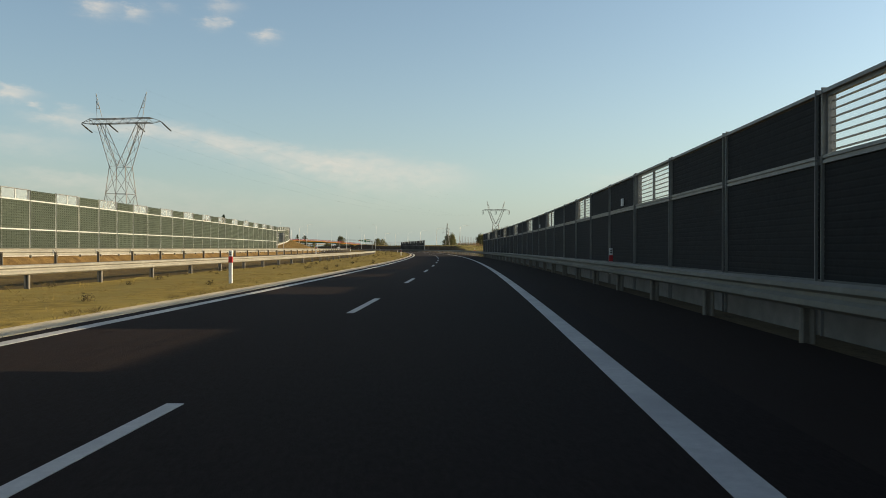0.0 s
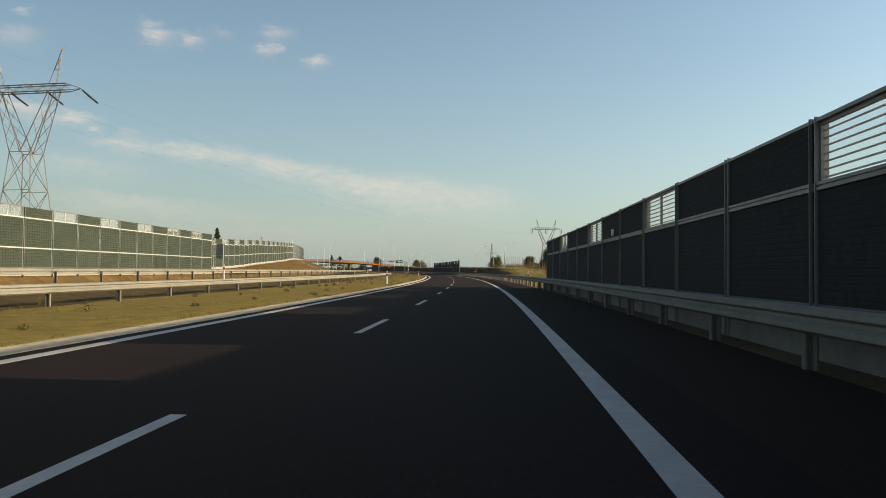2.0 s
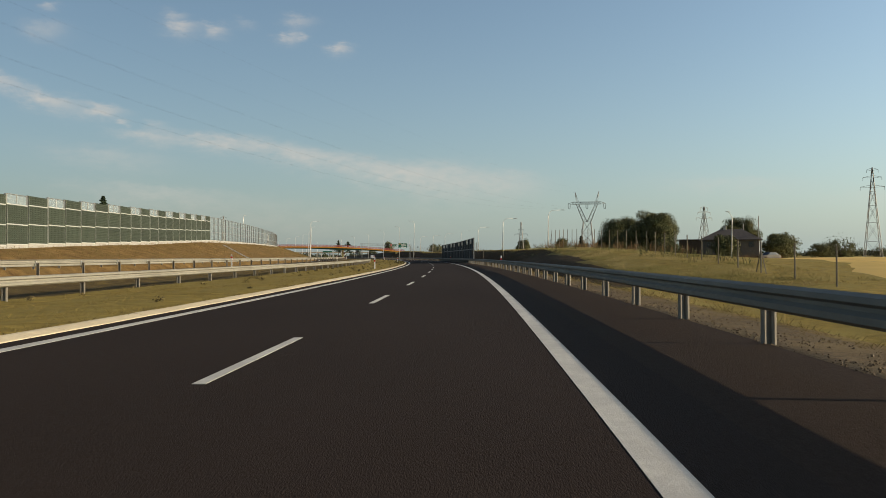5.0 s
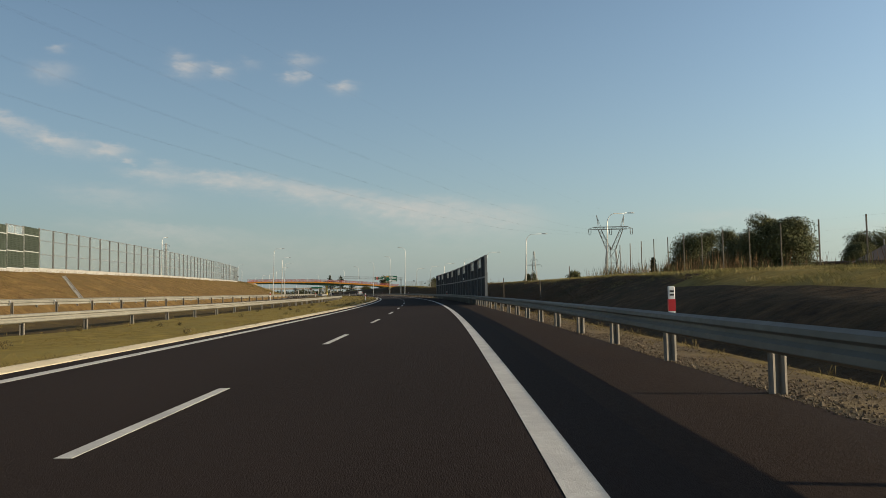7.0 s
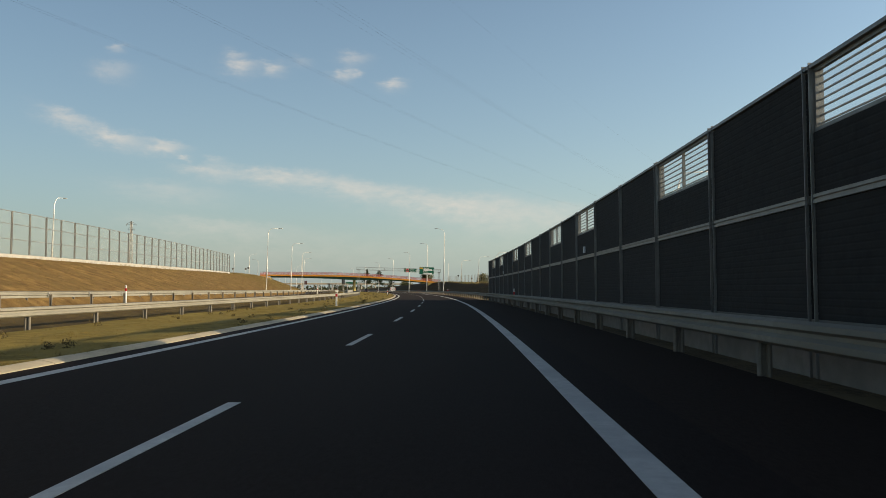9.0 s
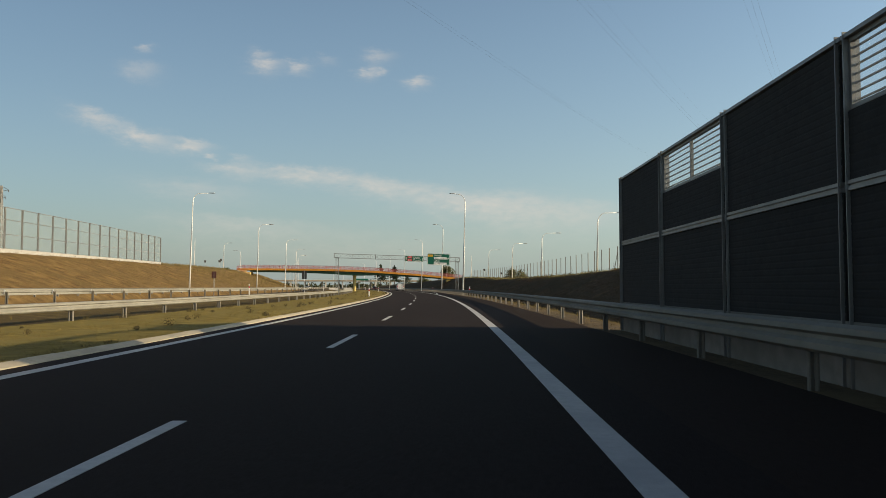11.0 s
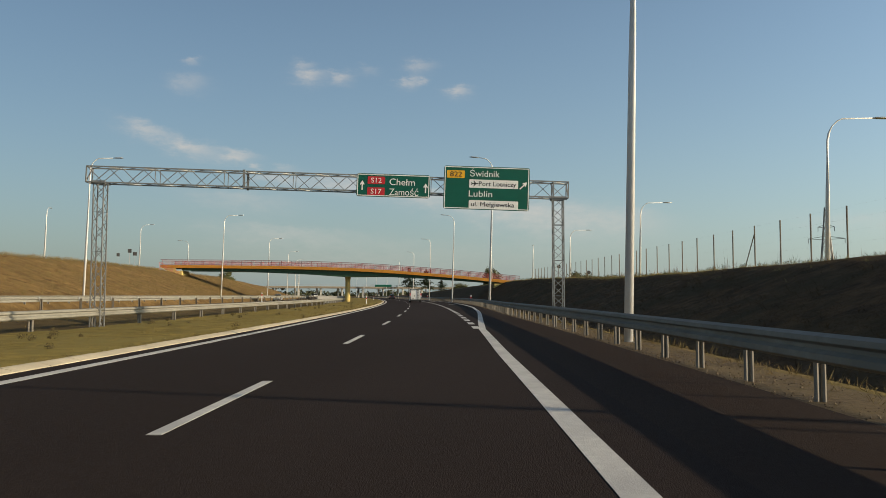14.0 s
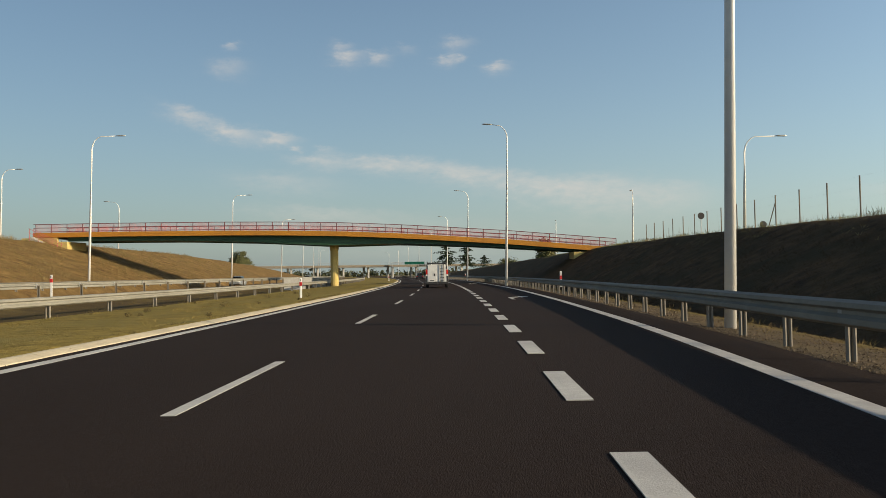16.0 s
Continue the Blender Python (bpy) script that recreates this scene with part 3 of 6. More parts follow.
# ---- guard rails ----
WAVE = [(0.0, 0.425), (0.07, 0.465), (0.075, 0.535), (0.0, 0.575), (0.0, 0.62), (0.075, 0.66), (0.07, 0.72), (0.0, 0.75)]


def post_mesh(height, material, k=1.0):
    bm = bmesh.new()
    tube(bm, [(-0.062 * k, 0, -0.4), (-0.062 * k, 0, height)], [0.04 * k, 0.04 * k], 8)
    tube(bm, [(0.062 * k, 0, -0.4), (0.062 * k, 0, height)], [0.04 * k, 0.04 * k], 8)
    box(bm, -0.03 * k, 0.03 * k, 0.02, 0.03, -0.4, height - 0.02)
    return mesh_of(bm, "post", material)


POST = post_mesh(0.70, POSTSTEEL)
POST_SLIM = post_mesh(0.70, POSTSTEEL, 0.68)
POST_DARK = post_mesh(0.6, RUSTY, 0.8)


def guard_rail(s0, s1, d_of, side, z_of, step, label, phase=0.5, foot=None):
    """side: -1 when traffic is to the left of the rail."""
    origin = W((s0 + s1) / 2, d_of((s0 + s1) / 2), 0)
    rail = thing("guard_rail", Matrix.Translation(origin), label, "guard rail", "guard rails")
    def section(s):
        d, z = d_of(s), z_of(s)
        fr = [(d + side * (0.10 + o), z + h) for o, h in WAVE]
        bk = [(d + side * (0.092 + o), z + h + (0.004 if i == 7 else -0.004 if i == 0 else 0)) for i, (o, h) in enumerate(WAVE)][::-1]
        return fr + bk
    bm = bmesh.new()
    sweep(bm, stations(s0, s1, 4), section, origin)
    bmesh.ops.recalc_face_normals(bm, faces=bm.faces[:])
    part("beam", bm, RAILZINC, rail)
    s = s0 + phase
    while s < s1:
        ob = new("post", (foot(s) if callable(foot) else foot) or POST)
        ob.parent = rail
        d = d_of(s)
        ob.matrix_basis = Matrix.Translation(-origin) @ at(s, d - side * 0.03, z_of(s))
        sp = new("spacer", SPACER)
        sp.parent = rail
        sp.matrix_basis = Matrix.Translation(-origin) @ at(s, d, z_of(s), 0 if side > 0 else 180)
        s += step(s) if callable(step) else step
    return rail


bm = bmesh.new()
box(bm, 0.055, 0.098, -0.05, 0.05, 0.5, 0.7)
SPACER = mesh_of(bm, "spacer", ZINC)
rail_d = lambda s: lerp_table(RAIL_R, s)[0] - lerp_table([(330, 0.25), (374, 0.0)], s)[0]
guard_rail(-60, 432, rail_d, -1, lambda s: rail_d(s) * -0.1 + 0.65 if s < 374 else 0.0, lambda s: 3.976 if s < 370 else 4.6 if s < 374 else 4.0, "long galvanised W-beam guard rail on twin-flange posts over gravel", 0.51, lambda s: POST if s < 330 else POST_SLIM)
guard_rail(432, 900, rail_d, -1, lambda s: 0.0, 2.03, "galvanised W-beam guard rail on closely set posts beside the exit lane", 2.29, POST_SLIM)
guard_rail(-60, 900, lambda s: -12.1, 1, lambda s: -0.16, 5.0, "sunlit galvanised guard rail in the grass median", 2.86)
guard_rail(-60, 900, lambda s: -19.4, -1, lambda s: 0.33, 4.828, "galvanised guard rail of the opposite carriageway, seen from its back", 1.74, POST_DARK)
guard_rail(-60, 900, lambda s: -30.6, 1, lambda s: 0.33, 4.0, "galvanised guard rail on the far verge of the opposite carriageway")

# ---- noise barriers ----


def ribbed(name, length, height, material, pitch=0.16, depth=0.02, uprights=0):
    """An acoustic panel with horizontal ribs on both faces, seated between posts; x along, z up."""
    bm = bmesh.new()
    n = max(2, round(height / pitch))
    if uprights:
        xs, zs = [(0.06, 1)], [(0.0, 1)]
        for k in range(uprights):
            x = 0.06 + (length - 0.12) * (k + 0.5) / uprights
            xs += [(x - 0.06, 0), (x - 0.04, 1), (x + 0.04, 1), (x + 0.06, 0)]
        for k in range(n):
            z = height * (k + 0.5) / n
            zs += [(z - pitch * 0.3, 0), (z - pitch * 0.18, 1), (z + pitch * 0.18, 1), (z + pitch * 0.3, 0)]
        xs, zs = xs + [(length - 0.06, 1)], zs + [(height, 1)]
        skin = [[bm.verts.new((x, -0.05 - depth * max(a, b), z)) for z, b in zs] for x, a in xs]
        for c0, c1 in zip(skin, skin[1:]):
            for k in range(len(zs) - 1):
                bm.faces.new((c0[k], c1[k], c1[k + 1], c0[k + 1]))
        b0, b1, b2, b3 = [bm.verts.new((x, 0.05, z)) for x, z in ((0.06, 0.0), (length - 0.06, 0.0), (length - 0.06, height), (0.06, height))]
        bm.faces.new((b0, b3, b2, b1))
        bm.faces.new([c[0] for c in skin][::-1] + [b0, b1])
        bm.faces.new([c[-1] for c in skin] + [b2, b3])
        bm.faces.new(skin[0] + [b3, b0])
        bm.faces.new(skin[-1][::-1] + [b1, b2])
        bmesh.ops.recalc_face_normals(bm, faces=bm.faces[:])
        return mesh_of(bm, name, material)
    prof = []
    for k in range(n):
        z0, z1 = height * k / n, height * (k + 1) / n
        q = (z1 - z0) * 0.22
        prof += [(-0.05, z0), (-0.05 - depth, z0 + q), (-0.05 - depth, z1 - q), (-0.05, z1 - 0.004)]
    prof += [(0.05, height), (0.05, 0.0)]
    a = [bm.verts.new((0.06, y, z)) for y, z in prof]
    b = [bm.verts.new((length - 0.06, y, z)) for y, z in prof]
    for k in range(len(prof)):
        bm.faces.new((a[k], a[(k + 1) % len(prof)], b[(k + 1) % len(prof)], b[k]))
    bm.faces.new(a[::-1])
    bm.faces.new(b)
    bmesh.ops.recalc_face_normals(bm, faces=bm.faces[:])
    return mesh_of(bm, name, material)


def h_post(height, material, w=0.16):
    bm = bmesh.new()
    a, f, g = w / 2, 0.105, 0.088
    prof = [(-a, -f), (a, -f), (a, -g), (0.008, -g), (0.008, g), (a, g), (a, f), (-a, f), (-a, g), (-0.008, g), (-0.008, -g), (-a, -g)]
    lo, hi = [bm.verts.new((x, y, 0)) for x, y in prof], [bm.verts.new((x, y, height)) for x, y in prof]
    for k in range(12):
        bm.faces.new((lo[k], lo[(k + 1) % 12], hi[(k + 1) % 12], hi[k]))
    bm.faces.new(hi)
    bm.faces.new(lo[::-1])
    return mesh_of(bm, "post", material)


def slab(x0, x1, y0, y1, z0, z1, name, material):
    bm = bmesh.new()
    box(bm, x0, x1, y0, y1, z0, z1)
    return mesh_of(bm, name, material)


def put(name, mesh, parent, m, label=""):
    ob = new(name, mesh)
    ob.parent = parent
    ob.matrix_basis = m
    return tagged(ob, label) if label else ob


def window_mesh(length, height):
    bm = bmesh.new()
    box(bm, 0.08, length - 0.08, -0.03, 0.03, 0.0, 0.05)
    box(bm, 0.08, length - 0.08, -0.03, 0.03, height - 0.05, height)
    box(bm, 0.08, 0.13, -0.03, 0.03, 0.05, height - 0.05)
    box(bm, length - 0.13, length - 0.08, -0.03, 0.03, 0.05, height - 0.05)
    box(bm, length / 2 - 0.025, length / 2 + 0.025, -0.03, 0.03, 0.05, height - 0.05)
    return mesh_of(bm, "window_frame", GREYPOST)


def bars_mesh(length, height, n):
    bm = bmesh.new()
    for k in range(1, n + 1):
        z = height * k / (n + 1)
        bar(bm, (0.1, -0.045, z), (length - 0.1, -0.045, z), 0.022, 5)
    return mesh_of(bm, "bars", GREYPOST)


def along(s, d, z, s2, d2):
    """A pose at (s, d, z) whose x runs towards (s2, d2)."""
    a, b = W(s, d, z), W(s2, d2, z)
    return Matrix.Translation(a) @ pose(0, 0, 0, 0, 0, math.degrees(math.atan2(b.y - a.y, b.x - a.x)))


def barrier_right(s0, bays, top, mid, sill, windows, label, boxes):
    d = 7.05
    origin = at(s0, d)
    wall = thing("noise_barrier", origin, label, "noise barrier", "noise barriers")
    inv = origin.inverted()
    plinth = slab(0.0, 4.0, -0.06, 0.06, -0.5, 0.735, "plinth", PLINTH)
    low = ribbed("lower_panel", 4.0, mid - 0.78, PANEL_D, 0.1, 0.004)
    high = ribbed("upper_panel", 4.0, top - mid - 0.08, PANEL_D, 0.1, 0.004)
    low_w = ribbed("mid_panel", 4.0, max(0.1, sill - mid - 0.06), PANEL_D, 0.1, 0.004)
    post = h_post(top + 0.58, GREYPOST, 0.2)
    bm = bmesh.new()
    box(bm, 0.07, 3.93, -0.085, 0.085, -0.06, -0.015)
    box(bm, 0.07, 3.93, -0.085, 0.085, 0.015, 0.06)
    box(bm, 0.07, 3.93, -0.06, 0.06, -0.015, 0.015)
    rail = mesh_of(bm, "mid_rail", GREYPOST)
    cap = slab(0.0, 4.0, -0.09, 0.09, 0.0, 0.05, "cap", GREYPOST)
    wf, wb = window_mesh(4.0, top - sill), bars_mesh(4.0, top - sill, 7)
    pane = slab(0.12, 3.88, -0.008, 0.008, 0.05, top - sill - 0.05, "pane", ACRYL_CLEAR)
    for k in range(bays + 1):
        s = s0 + 4.0 * k
        put("post", post, wall, inv @ at(s, d, -0.5))
        if k == bays:
            break
        m = inv @ along(s, d, 0, s + 4, d)
        put("plinth", plinth, wall, m)
        put("lower_panel", low, wall, m @ pose(4, 0, 0.72, 0, 0, 180))
        put("mid_rail", rail, wall, m @ pose(0, 0, mid))
        put("cap", cap, wall, m @ pose(0, 0, top))
        if k in windows:
            if sill > mid + 0.2:
                put("mid_panel", low_w, wall, m @ pose(4, 0, mid + 0.05, 0, 0, 180))
            w = put("window", wf, wall, m @ pose(0, 0, sill), "barred clear window")
            put("bars", wb, w, Matrix())
            pn = put("pane", pane, w, Matrix())
            pn.visible_shadow = False
        else:
            put("upper_panel", high, wall, m @ pose(4, 0, mid + 0.06, 0, 0, 180))
    for s, z in boxes:
        put("number_plate_box", slab(-0.13, 0.13, 0.07, 0.12, -0.12, 0.11, "number_plate_box", SIGN_W), wall, inv @ along(s, d, z, s + 1, d), "small white square plate")
    return wall


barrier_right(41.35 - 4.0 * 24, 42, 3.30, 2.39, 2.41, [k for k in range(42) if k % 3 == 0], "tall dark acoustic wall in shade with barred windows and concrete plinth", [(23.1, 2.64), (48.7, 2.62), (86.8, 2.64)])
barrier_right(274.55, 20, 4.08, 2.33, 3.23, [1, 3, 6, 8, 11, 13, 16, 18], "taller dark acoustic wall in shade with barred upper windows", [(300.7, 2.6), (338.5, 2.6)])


def barrier_left(posts, top_h, clear, label, first=0):
    """posts: (s, d, base z) along the wall. Two rows of panels, above them a row that alternates with clear panes; or all clear."""
    s0, d0, z0 = posts[0]
    origin = at(s0, d0, z0)
    inv = origin.inverted()
    wall = thing("noise_barrier", origin, label, "noise barrier", "noise barriers")
    r1, r2 = (2.02, 4.24) if top_h > 5 else (1.95, 3.78)
    rows = [0.10, r1, r2, top_h]
    post = h_post(top_h + 0.5, GREYPOST if clear else FRAME, 0.14 if clear else 0.2)
    low, mid_p, hi = ribbed("lower_panel", 4.0, r1 - 0.16, PANEL_G, 0.2, 0.035, 12), ribbed("middle_panel", 4.0, r2 - r1 - 0.06, PANEL_G, 0.2, 0.035, 12), ribbed("upper_panel", 4.0, top_h - r2 - 0.06, PANEL_G, 0.2, 0.035, 12)
    rail = slab(0.08, 3.92, -0.11, 0.11, -0.05, 0.05, "rail", FRAME)
    thin = slab(0.08, 3.92, -0.04, 0.04, -0.03, 0.03, "rail", GREYPOST)
    plinth = slab(0.0, 4.0, -0.09, 0.09, -0.8, 0.10, "plinth", CONCRETE)
    pane_hi = slab(0.1, 3.9, -0.01, 0.01, r2 + 0.05, top_h, "pane", ACRYL_PALE)
    pane_all = [slab(0.1, 3.9, -0.01, 0.01, a + 0.03, b - 0.03, "pane", ACRYL) for a, b in ((0.1, 1.7), (1.7, 3.3), (3.3, top_h))]
    stile = slab(1.96, 2.04, -0.03, 0.03, r2 + 0.05, top_h, "stile", FRAME)
    for k, (s, d, z) in enumerate(posts):
        put("post", post, wall, inv @ at(s, d, z - 0.5))
        if k == len(posts) - 1:
            break
        s2, d2, z2 = posts[k + 1]
        m = inv @ along(s, d, z, s2, d2)
        put("plinth", plinth, wall, m)
        if clear:
            for h in (0.1, 1.7, 3.3, top_h):
                put("rail", thin, wall, m @ pose(0, 0, h))
            for pm in pane_all:
                put("pane", pm, wall, m).visible_shadow = False
            continue
        for h in rows[:3]:
            put("rail", rail, wall, m @ pose(0, 0, h))
        put("lower_panel", low, wall, m @ pose(0, 0, 0.12))
        put("middle_panel", mid_p, wall, m @ pose(0, 0, r1 + 0.03))
        if (k + first) % 2 == 1:
            put("upper_panel", hi, wall, m @ pose(0, 0, r2 + 0.03))
        else:
            put("pane", pane_hi, wall, m).visible_shadow = False
            put("stile", stile, wall, m)
            put("rail", thin, wall, m @ pose(0, 0, top_h))
    return wall


barrier_left([(157.5 - 4.0 * k, -31.3, 0.5) for k in range(50)][::-1], 5.05, False, "long sunlit green-grey ribbed noise barrier with pale frames", 1)


def wall_run(s0, s1):
    n = round((s1 - s0) / 4.07)
    out = []
    for k in range(n + 1):
        s = s0 + (s1 - s0) * k / n
        d, z = lerp_table(LEFT_WALL, s)
        out.append((s, d, z))
    return out


barrier_left(wall_run(169.5, 301.7), 4.72, False, "green-grey ribbed noise barrier on a white plinth climbing a bank")
barrier_left(wall_run(301.7, 479.0), 4.63, True, "transparent acrylic noise barrier with grey posts on a bank")
# a large sign by the gap between the two runs, seen from its back
board = thing("road_sign", at(158.0, -30.45, 0.4), "large dark sign board on two steel posts, seen from the back", "road sign")
part("board", bevel_box(-0.3, 0.83, -0.03, 0.03, 2.03, 3.91, 0.01), GREYPOST, board)
for x in (-0.62, 0.62):
    bm = bmesh.new()
    tube(bm, [(x, -0.1, -0.5), (x, -0.1, 4.0)], [0.05, 0.05], 8)
    part("post", bm, ZINC, board)
for z in (2.4, 3.5):
    part("bracket", bevel_box(-0.75, 0.8, -0.07, -0.035, z, z + 0.06, 0.005), ZINC, board)

# ---- street lamps ----


def street_lamp(s, d, z, height, turn, label, reach=1.7):
    """A tapered pole with a bent arm along local +x and a flat lamp head."""
    lamp = thing("street_lamp", at(s, d, z) @ pose(0, 0, 0, 0, 1.5) @ pose(0, 0, 0, 0, 0, turn), label, "street lamp", "street lamps")
    bm = bmesh.new()
    pts = [(0, 0, -0.4), (0, 0, height * 0.5), (0, 0, height - 1.5)] + [(1.0 * (1 - math.cos(a)), 0, height - 1.5 + 1.25 * math.sin(a)) for a in (0.35, 0.7, 1.05, 1.35)] + [(reach, 0, height - 0.2)]
    n = len(pts)
    tube(bm, pts, [0.125, 0.1, 0.07, 0.055] + [0.036] * (n - 4), 10)
    part("pole", bm, LAMPWHITE, lamp, smooth=True)
    bm = bmesh.new()
    tube(bm, [(reach - 0.1, 0, height - 0.2), (reach + 0.1, 0, height - 0.19), (reach + 0.6, 0, height - 0.16), (reach + 0.85, 0, height - 0.16)], [0.05, 0.13, 0.15, 0.06], 8)
    for v in bm.verts:
        v.co.z = height - 0.18 + (v.co.z - height + 0.18) * 0.45
    part("lamp_head", bm, ZINC, lamp, smooth=True)
    bm = bevel_box(-0.17, 0.17, -0.17, 0.17, -0.05, 0.05, 0.015)
    part("base_plate", bm, ZINC, lamp)
    return lamp


ROADLAMP = "tall pale street lamp with a bent arm beside the guard rail"
for s, d in ((445.8, 7.13), (501.2, 7.85), (556.0, 7.7), (612.0, 7.6), (668.0, 8.0), (724.0, 8.4), (780.0, 8.8), (836.0, 9.2), (892.0, 9.4), (948.0, 9.4)):
    street_lamp(s, d, -0.1, 15.05, 180, ROADLAMP, 1.5)
FARLAMP = "tall pale street lamp behind the opposite carriageway"
for s, d in ((445.7, -32.1), (502.6, -31.9), (558.3, -31.15), (613.5, -30.95), (670.0, -30.95), (726.0, -30.95), (782.0, -30.95), (838.0, -30.95), (894.0, -30.95)):
    street_lamp(s, d, 0.35, 14.6, 0, FARLAMP, 2.3)
RAMPLAMP = "pale street lamp of the exit ramp behind the bank"
for s, d, top in ((301.9, 24.3, 10.1), (330.0, 19.3, 9.8), (390.0, 22.0, 10.1), (428.3, 22.5, 10.2), (465.4, 22.4, 10.3), (506.7, 24.4, 10.9), (545.5, 25.4, 11.3), (584.0, 27.0, 11.5), (640.0, 28.0, 11.5)):
    street_lamp(s, d, land(s, d) - 0.2, top - land(s, d) + 0.65, 80 if s > 570 else 0, RAMPLAMP, 2.5)
for s, d, top, turn in ((373.8, -48.0, 13.5, 80), (542.0, -53.3, 14.3, 100), (581.6, -51.7, 15.2, 0), (617.1, -50.4, 14.4, 180)):
    street_lamp(s, d, land(s, d), top - land(s, d), turn, "pale street lamp on the service road above the bank")

# ---- sign gantry ----


def lattice_box(bm, length, w, h, n, m, chord=0.055, web=0.03):
    """A box truss along x: four chords and zigzag webs."""
    cs = [(-w / 2, 0), (w / 2, 0), (w / 2, h), (-w / 2, h)]
    P = lambda x, c: m @ Vector((x, c[0], c[1]))
    for c in cs:
        bar(bm, P(0, c), P(length, c), chord)
    for k in range(n):
        x0, x1 = length * k / n, length * (k + 1) / n
        for a, b in ((0, 1), (1, 2), (2, 3), (3, 0)):
            if k % 2:
                a, b = b, a
            bar(bm, P(x0, cs[a]), P(x1, cs[b]), web)
        for a, b in ((0, 3), (1, 2)):
            if k % 4 == 0:
                bar(bm, P(x0, cs[a]), P(x0, cs[b]), web)


GANTRY_D0, GANTRY_D1 = -12.55, 7.6
TILT = math.degrees(math.atan2(5.90 - 6.52, GANTRY_D1 - GANTRY_D0))
g_base = at(458.0, 0, 0)
gantry = thing("sign_gantry", g_base, "galvanised lattice gantry spanning the carriageway with two green direction signs", "sign gantry")
SPAN = GANTRY_D1 - GANTRY_D0
beam_m = pose(GANTRY_D0, 0, 5.86, 0, -TILT, 0)
bm = bmesh.new()
lattice_box(bm, SPAN, 0.6, 0.66, 28, beam_m, 0.052, 0.026)
for x in (0.0, SPAN - 0.62, SPAN):     # closed end frames
    for a, b in (((-0.3, 0), (-0.3, 0.66)), ((0.3, 0), (0.3, 0.66)), ((-0.3, 0), (0.3, 0)), ((-0.3, 0.66), (0.3, 0.66)), ((-0.3, 0), (0.3, 0.66))):
        bar(bm, beam_m @ Vector((x, *a)), beam_m @ Vector((x, *b)), 0.045)
part("truss_beam", bm, GANTRYSTEEL, gantry)
for d, zt in ((GANTRY_D0 + 0.50, 5.9), (GANTRY_D1 - 0.40, 5.28)):
    bm = bmesh.new()
    lattice_box(bm, zt + 0.3, 0.42, 0.42, 15, Matrix.Translation((d - 0.21, 0, -0.35)) @ Matrix(((0, 0, 1, 0), (0, 1, 0, 0), (1, 0, 0, 0), (0, 0, 0, 1))), 0.045, 0.023)
    for y in (-0.26, 0.26):     # head plates under the beam
        box(bm, d - 0.3, d + 0.3, y - 0.012, y + 0.012, zt - 0.12, zt + 0.02)
    leg = part("leg", bm, GANTRYSTEEL, gantry)
    part("footing", bevel_box(d - 0.5, d + 0.5, -0.5, 0.5, -0.9, -0.22, 0.02), CONCRETE, leg)
bm = bmesh.new()
for x in (GANTRY_D0 + 6.6, GANTRY_D0 + 13.2):
    p = beam_m @ Vector((x - GANTRY_D0, 0, 0))
    box(bm, p.x - 0.05, p.x + 0.05, -0.36, -0.33, p.z - 0.06, p.z + 0.72)
    box(bm, p.x - 0.05, p.x + 0.05, 0.33, 0.36, p.z - 0.06, p.z + 0.72)
part("splice_plate", bm, GANTRYSTEEL, gantry)


def text_mesh(body, size, material, width=None, bold=0.0):
    cu = bpy.data.curves.new("lettering", "FONT")
    cu.body, cu.size, cu.align_x, cu.align_y, cu.extrude, cu.offset = body, size, "LEFT", "BOTTOM_BASELINE", 0.004, bold
    cu.resolution_u = 3
    tmp = bpy.data.objects.new("lettering", cu)
    scene.collection.objects.link(tmp)
    me = bpy.data.meshes.new_from_object(tmp.evaluated_get(bpy.context.evaluated_depsgraph_get()))
    bpy.data.objects.remove(tmp)
    me.materials.clear()
    me.materials.append(material)
    if width:
        xs = [v.co.x for v in me.vertices]
        k = width / (max(xs) - min(xs))
        x0 = min(xs)
        for v in me.vertices:
            v.co.x = (v.co.x - x0) * k
    return me


def plate(bm, x0, x1, z0, z1, y0, y1, r=0.06):
    """An upright plate with rounded corners, its face towards -y."""
    pts = []
    for cx, cz, a0 in ((x1 - r, z1 - r, 0), (x0 + r, z1 - r, 90), (x0 + r, z0 + r, 180), (x1 - r, z0 + r, 270)):
        for k in range(4):
            a = radians(a0 + 30 * k)
            pts.append((cx + r * math.cos(a), cz + r * math.sin(a)))
    f = [bm.verts.new((x, y0, z)) for x, z in pts]
    b = [bm.verts.new((x, y1, z)) for x, z in pts]
    bm.faces.new(f[::-1])
    bm.faces.new(b)
    for k in range(len(pts)):
        bm.faces.new((f[k], b[k], b[(k + 1) % len(pts)], f[(k + 1) % len(pts)]))
    bmesh.ops.recalc_face_normals(bm, faces=bm.faces[:])


UPRIGHT = Matrix(((1, 0, 0, 0), (0, 0, -1, 0), (0, 1, 0, 0), (0, 0, 0, 1)))


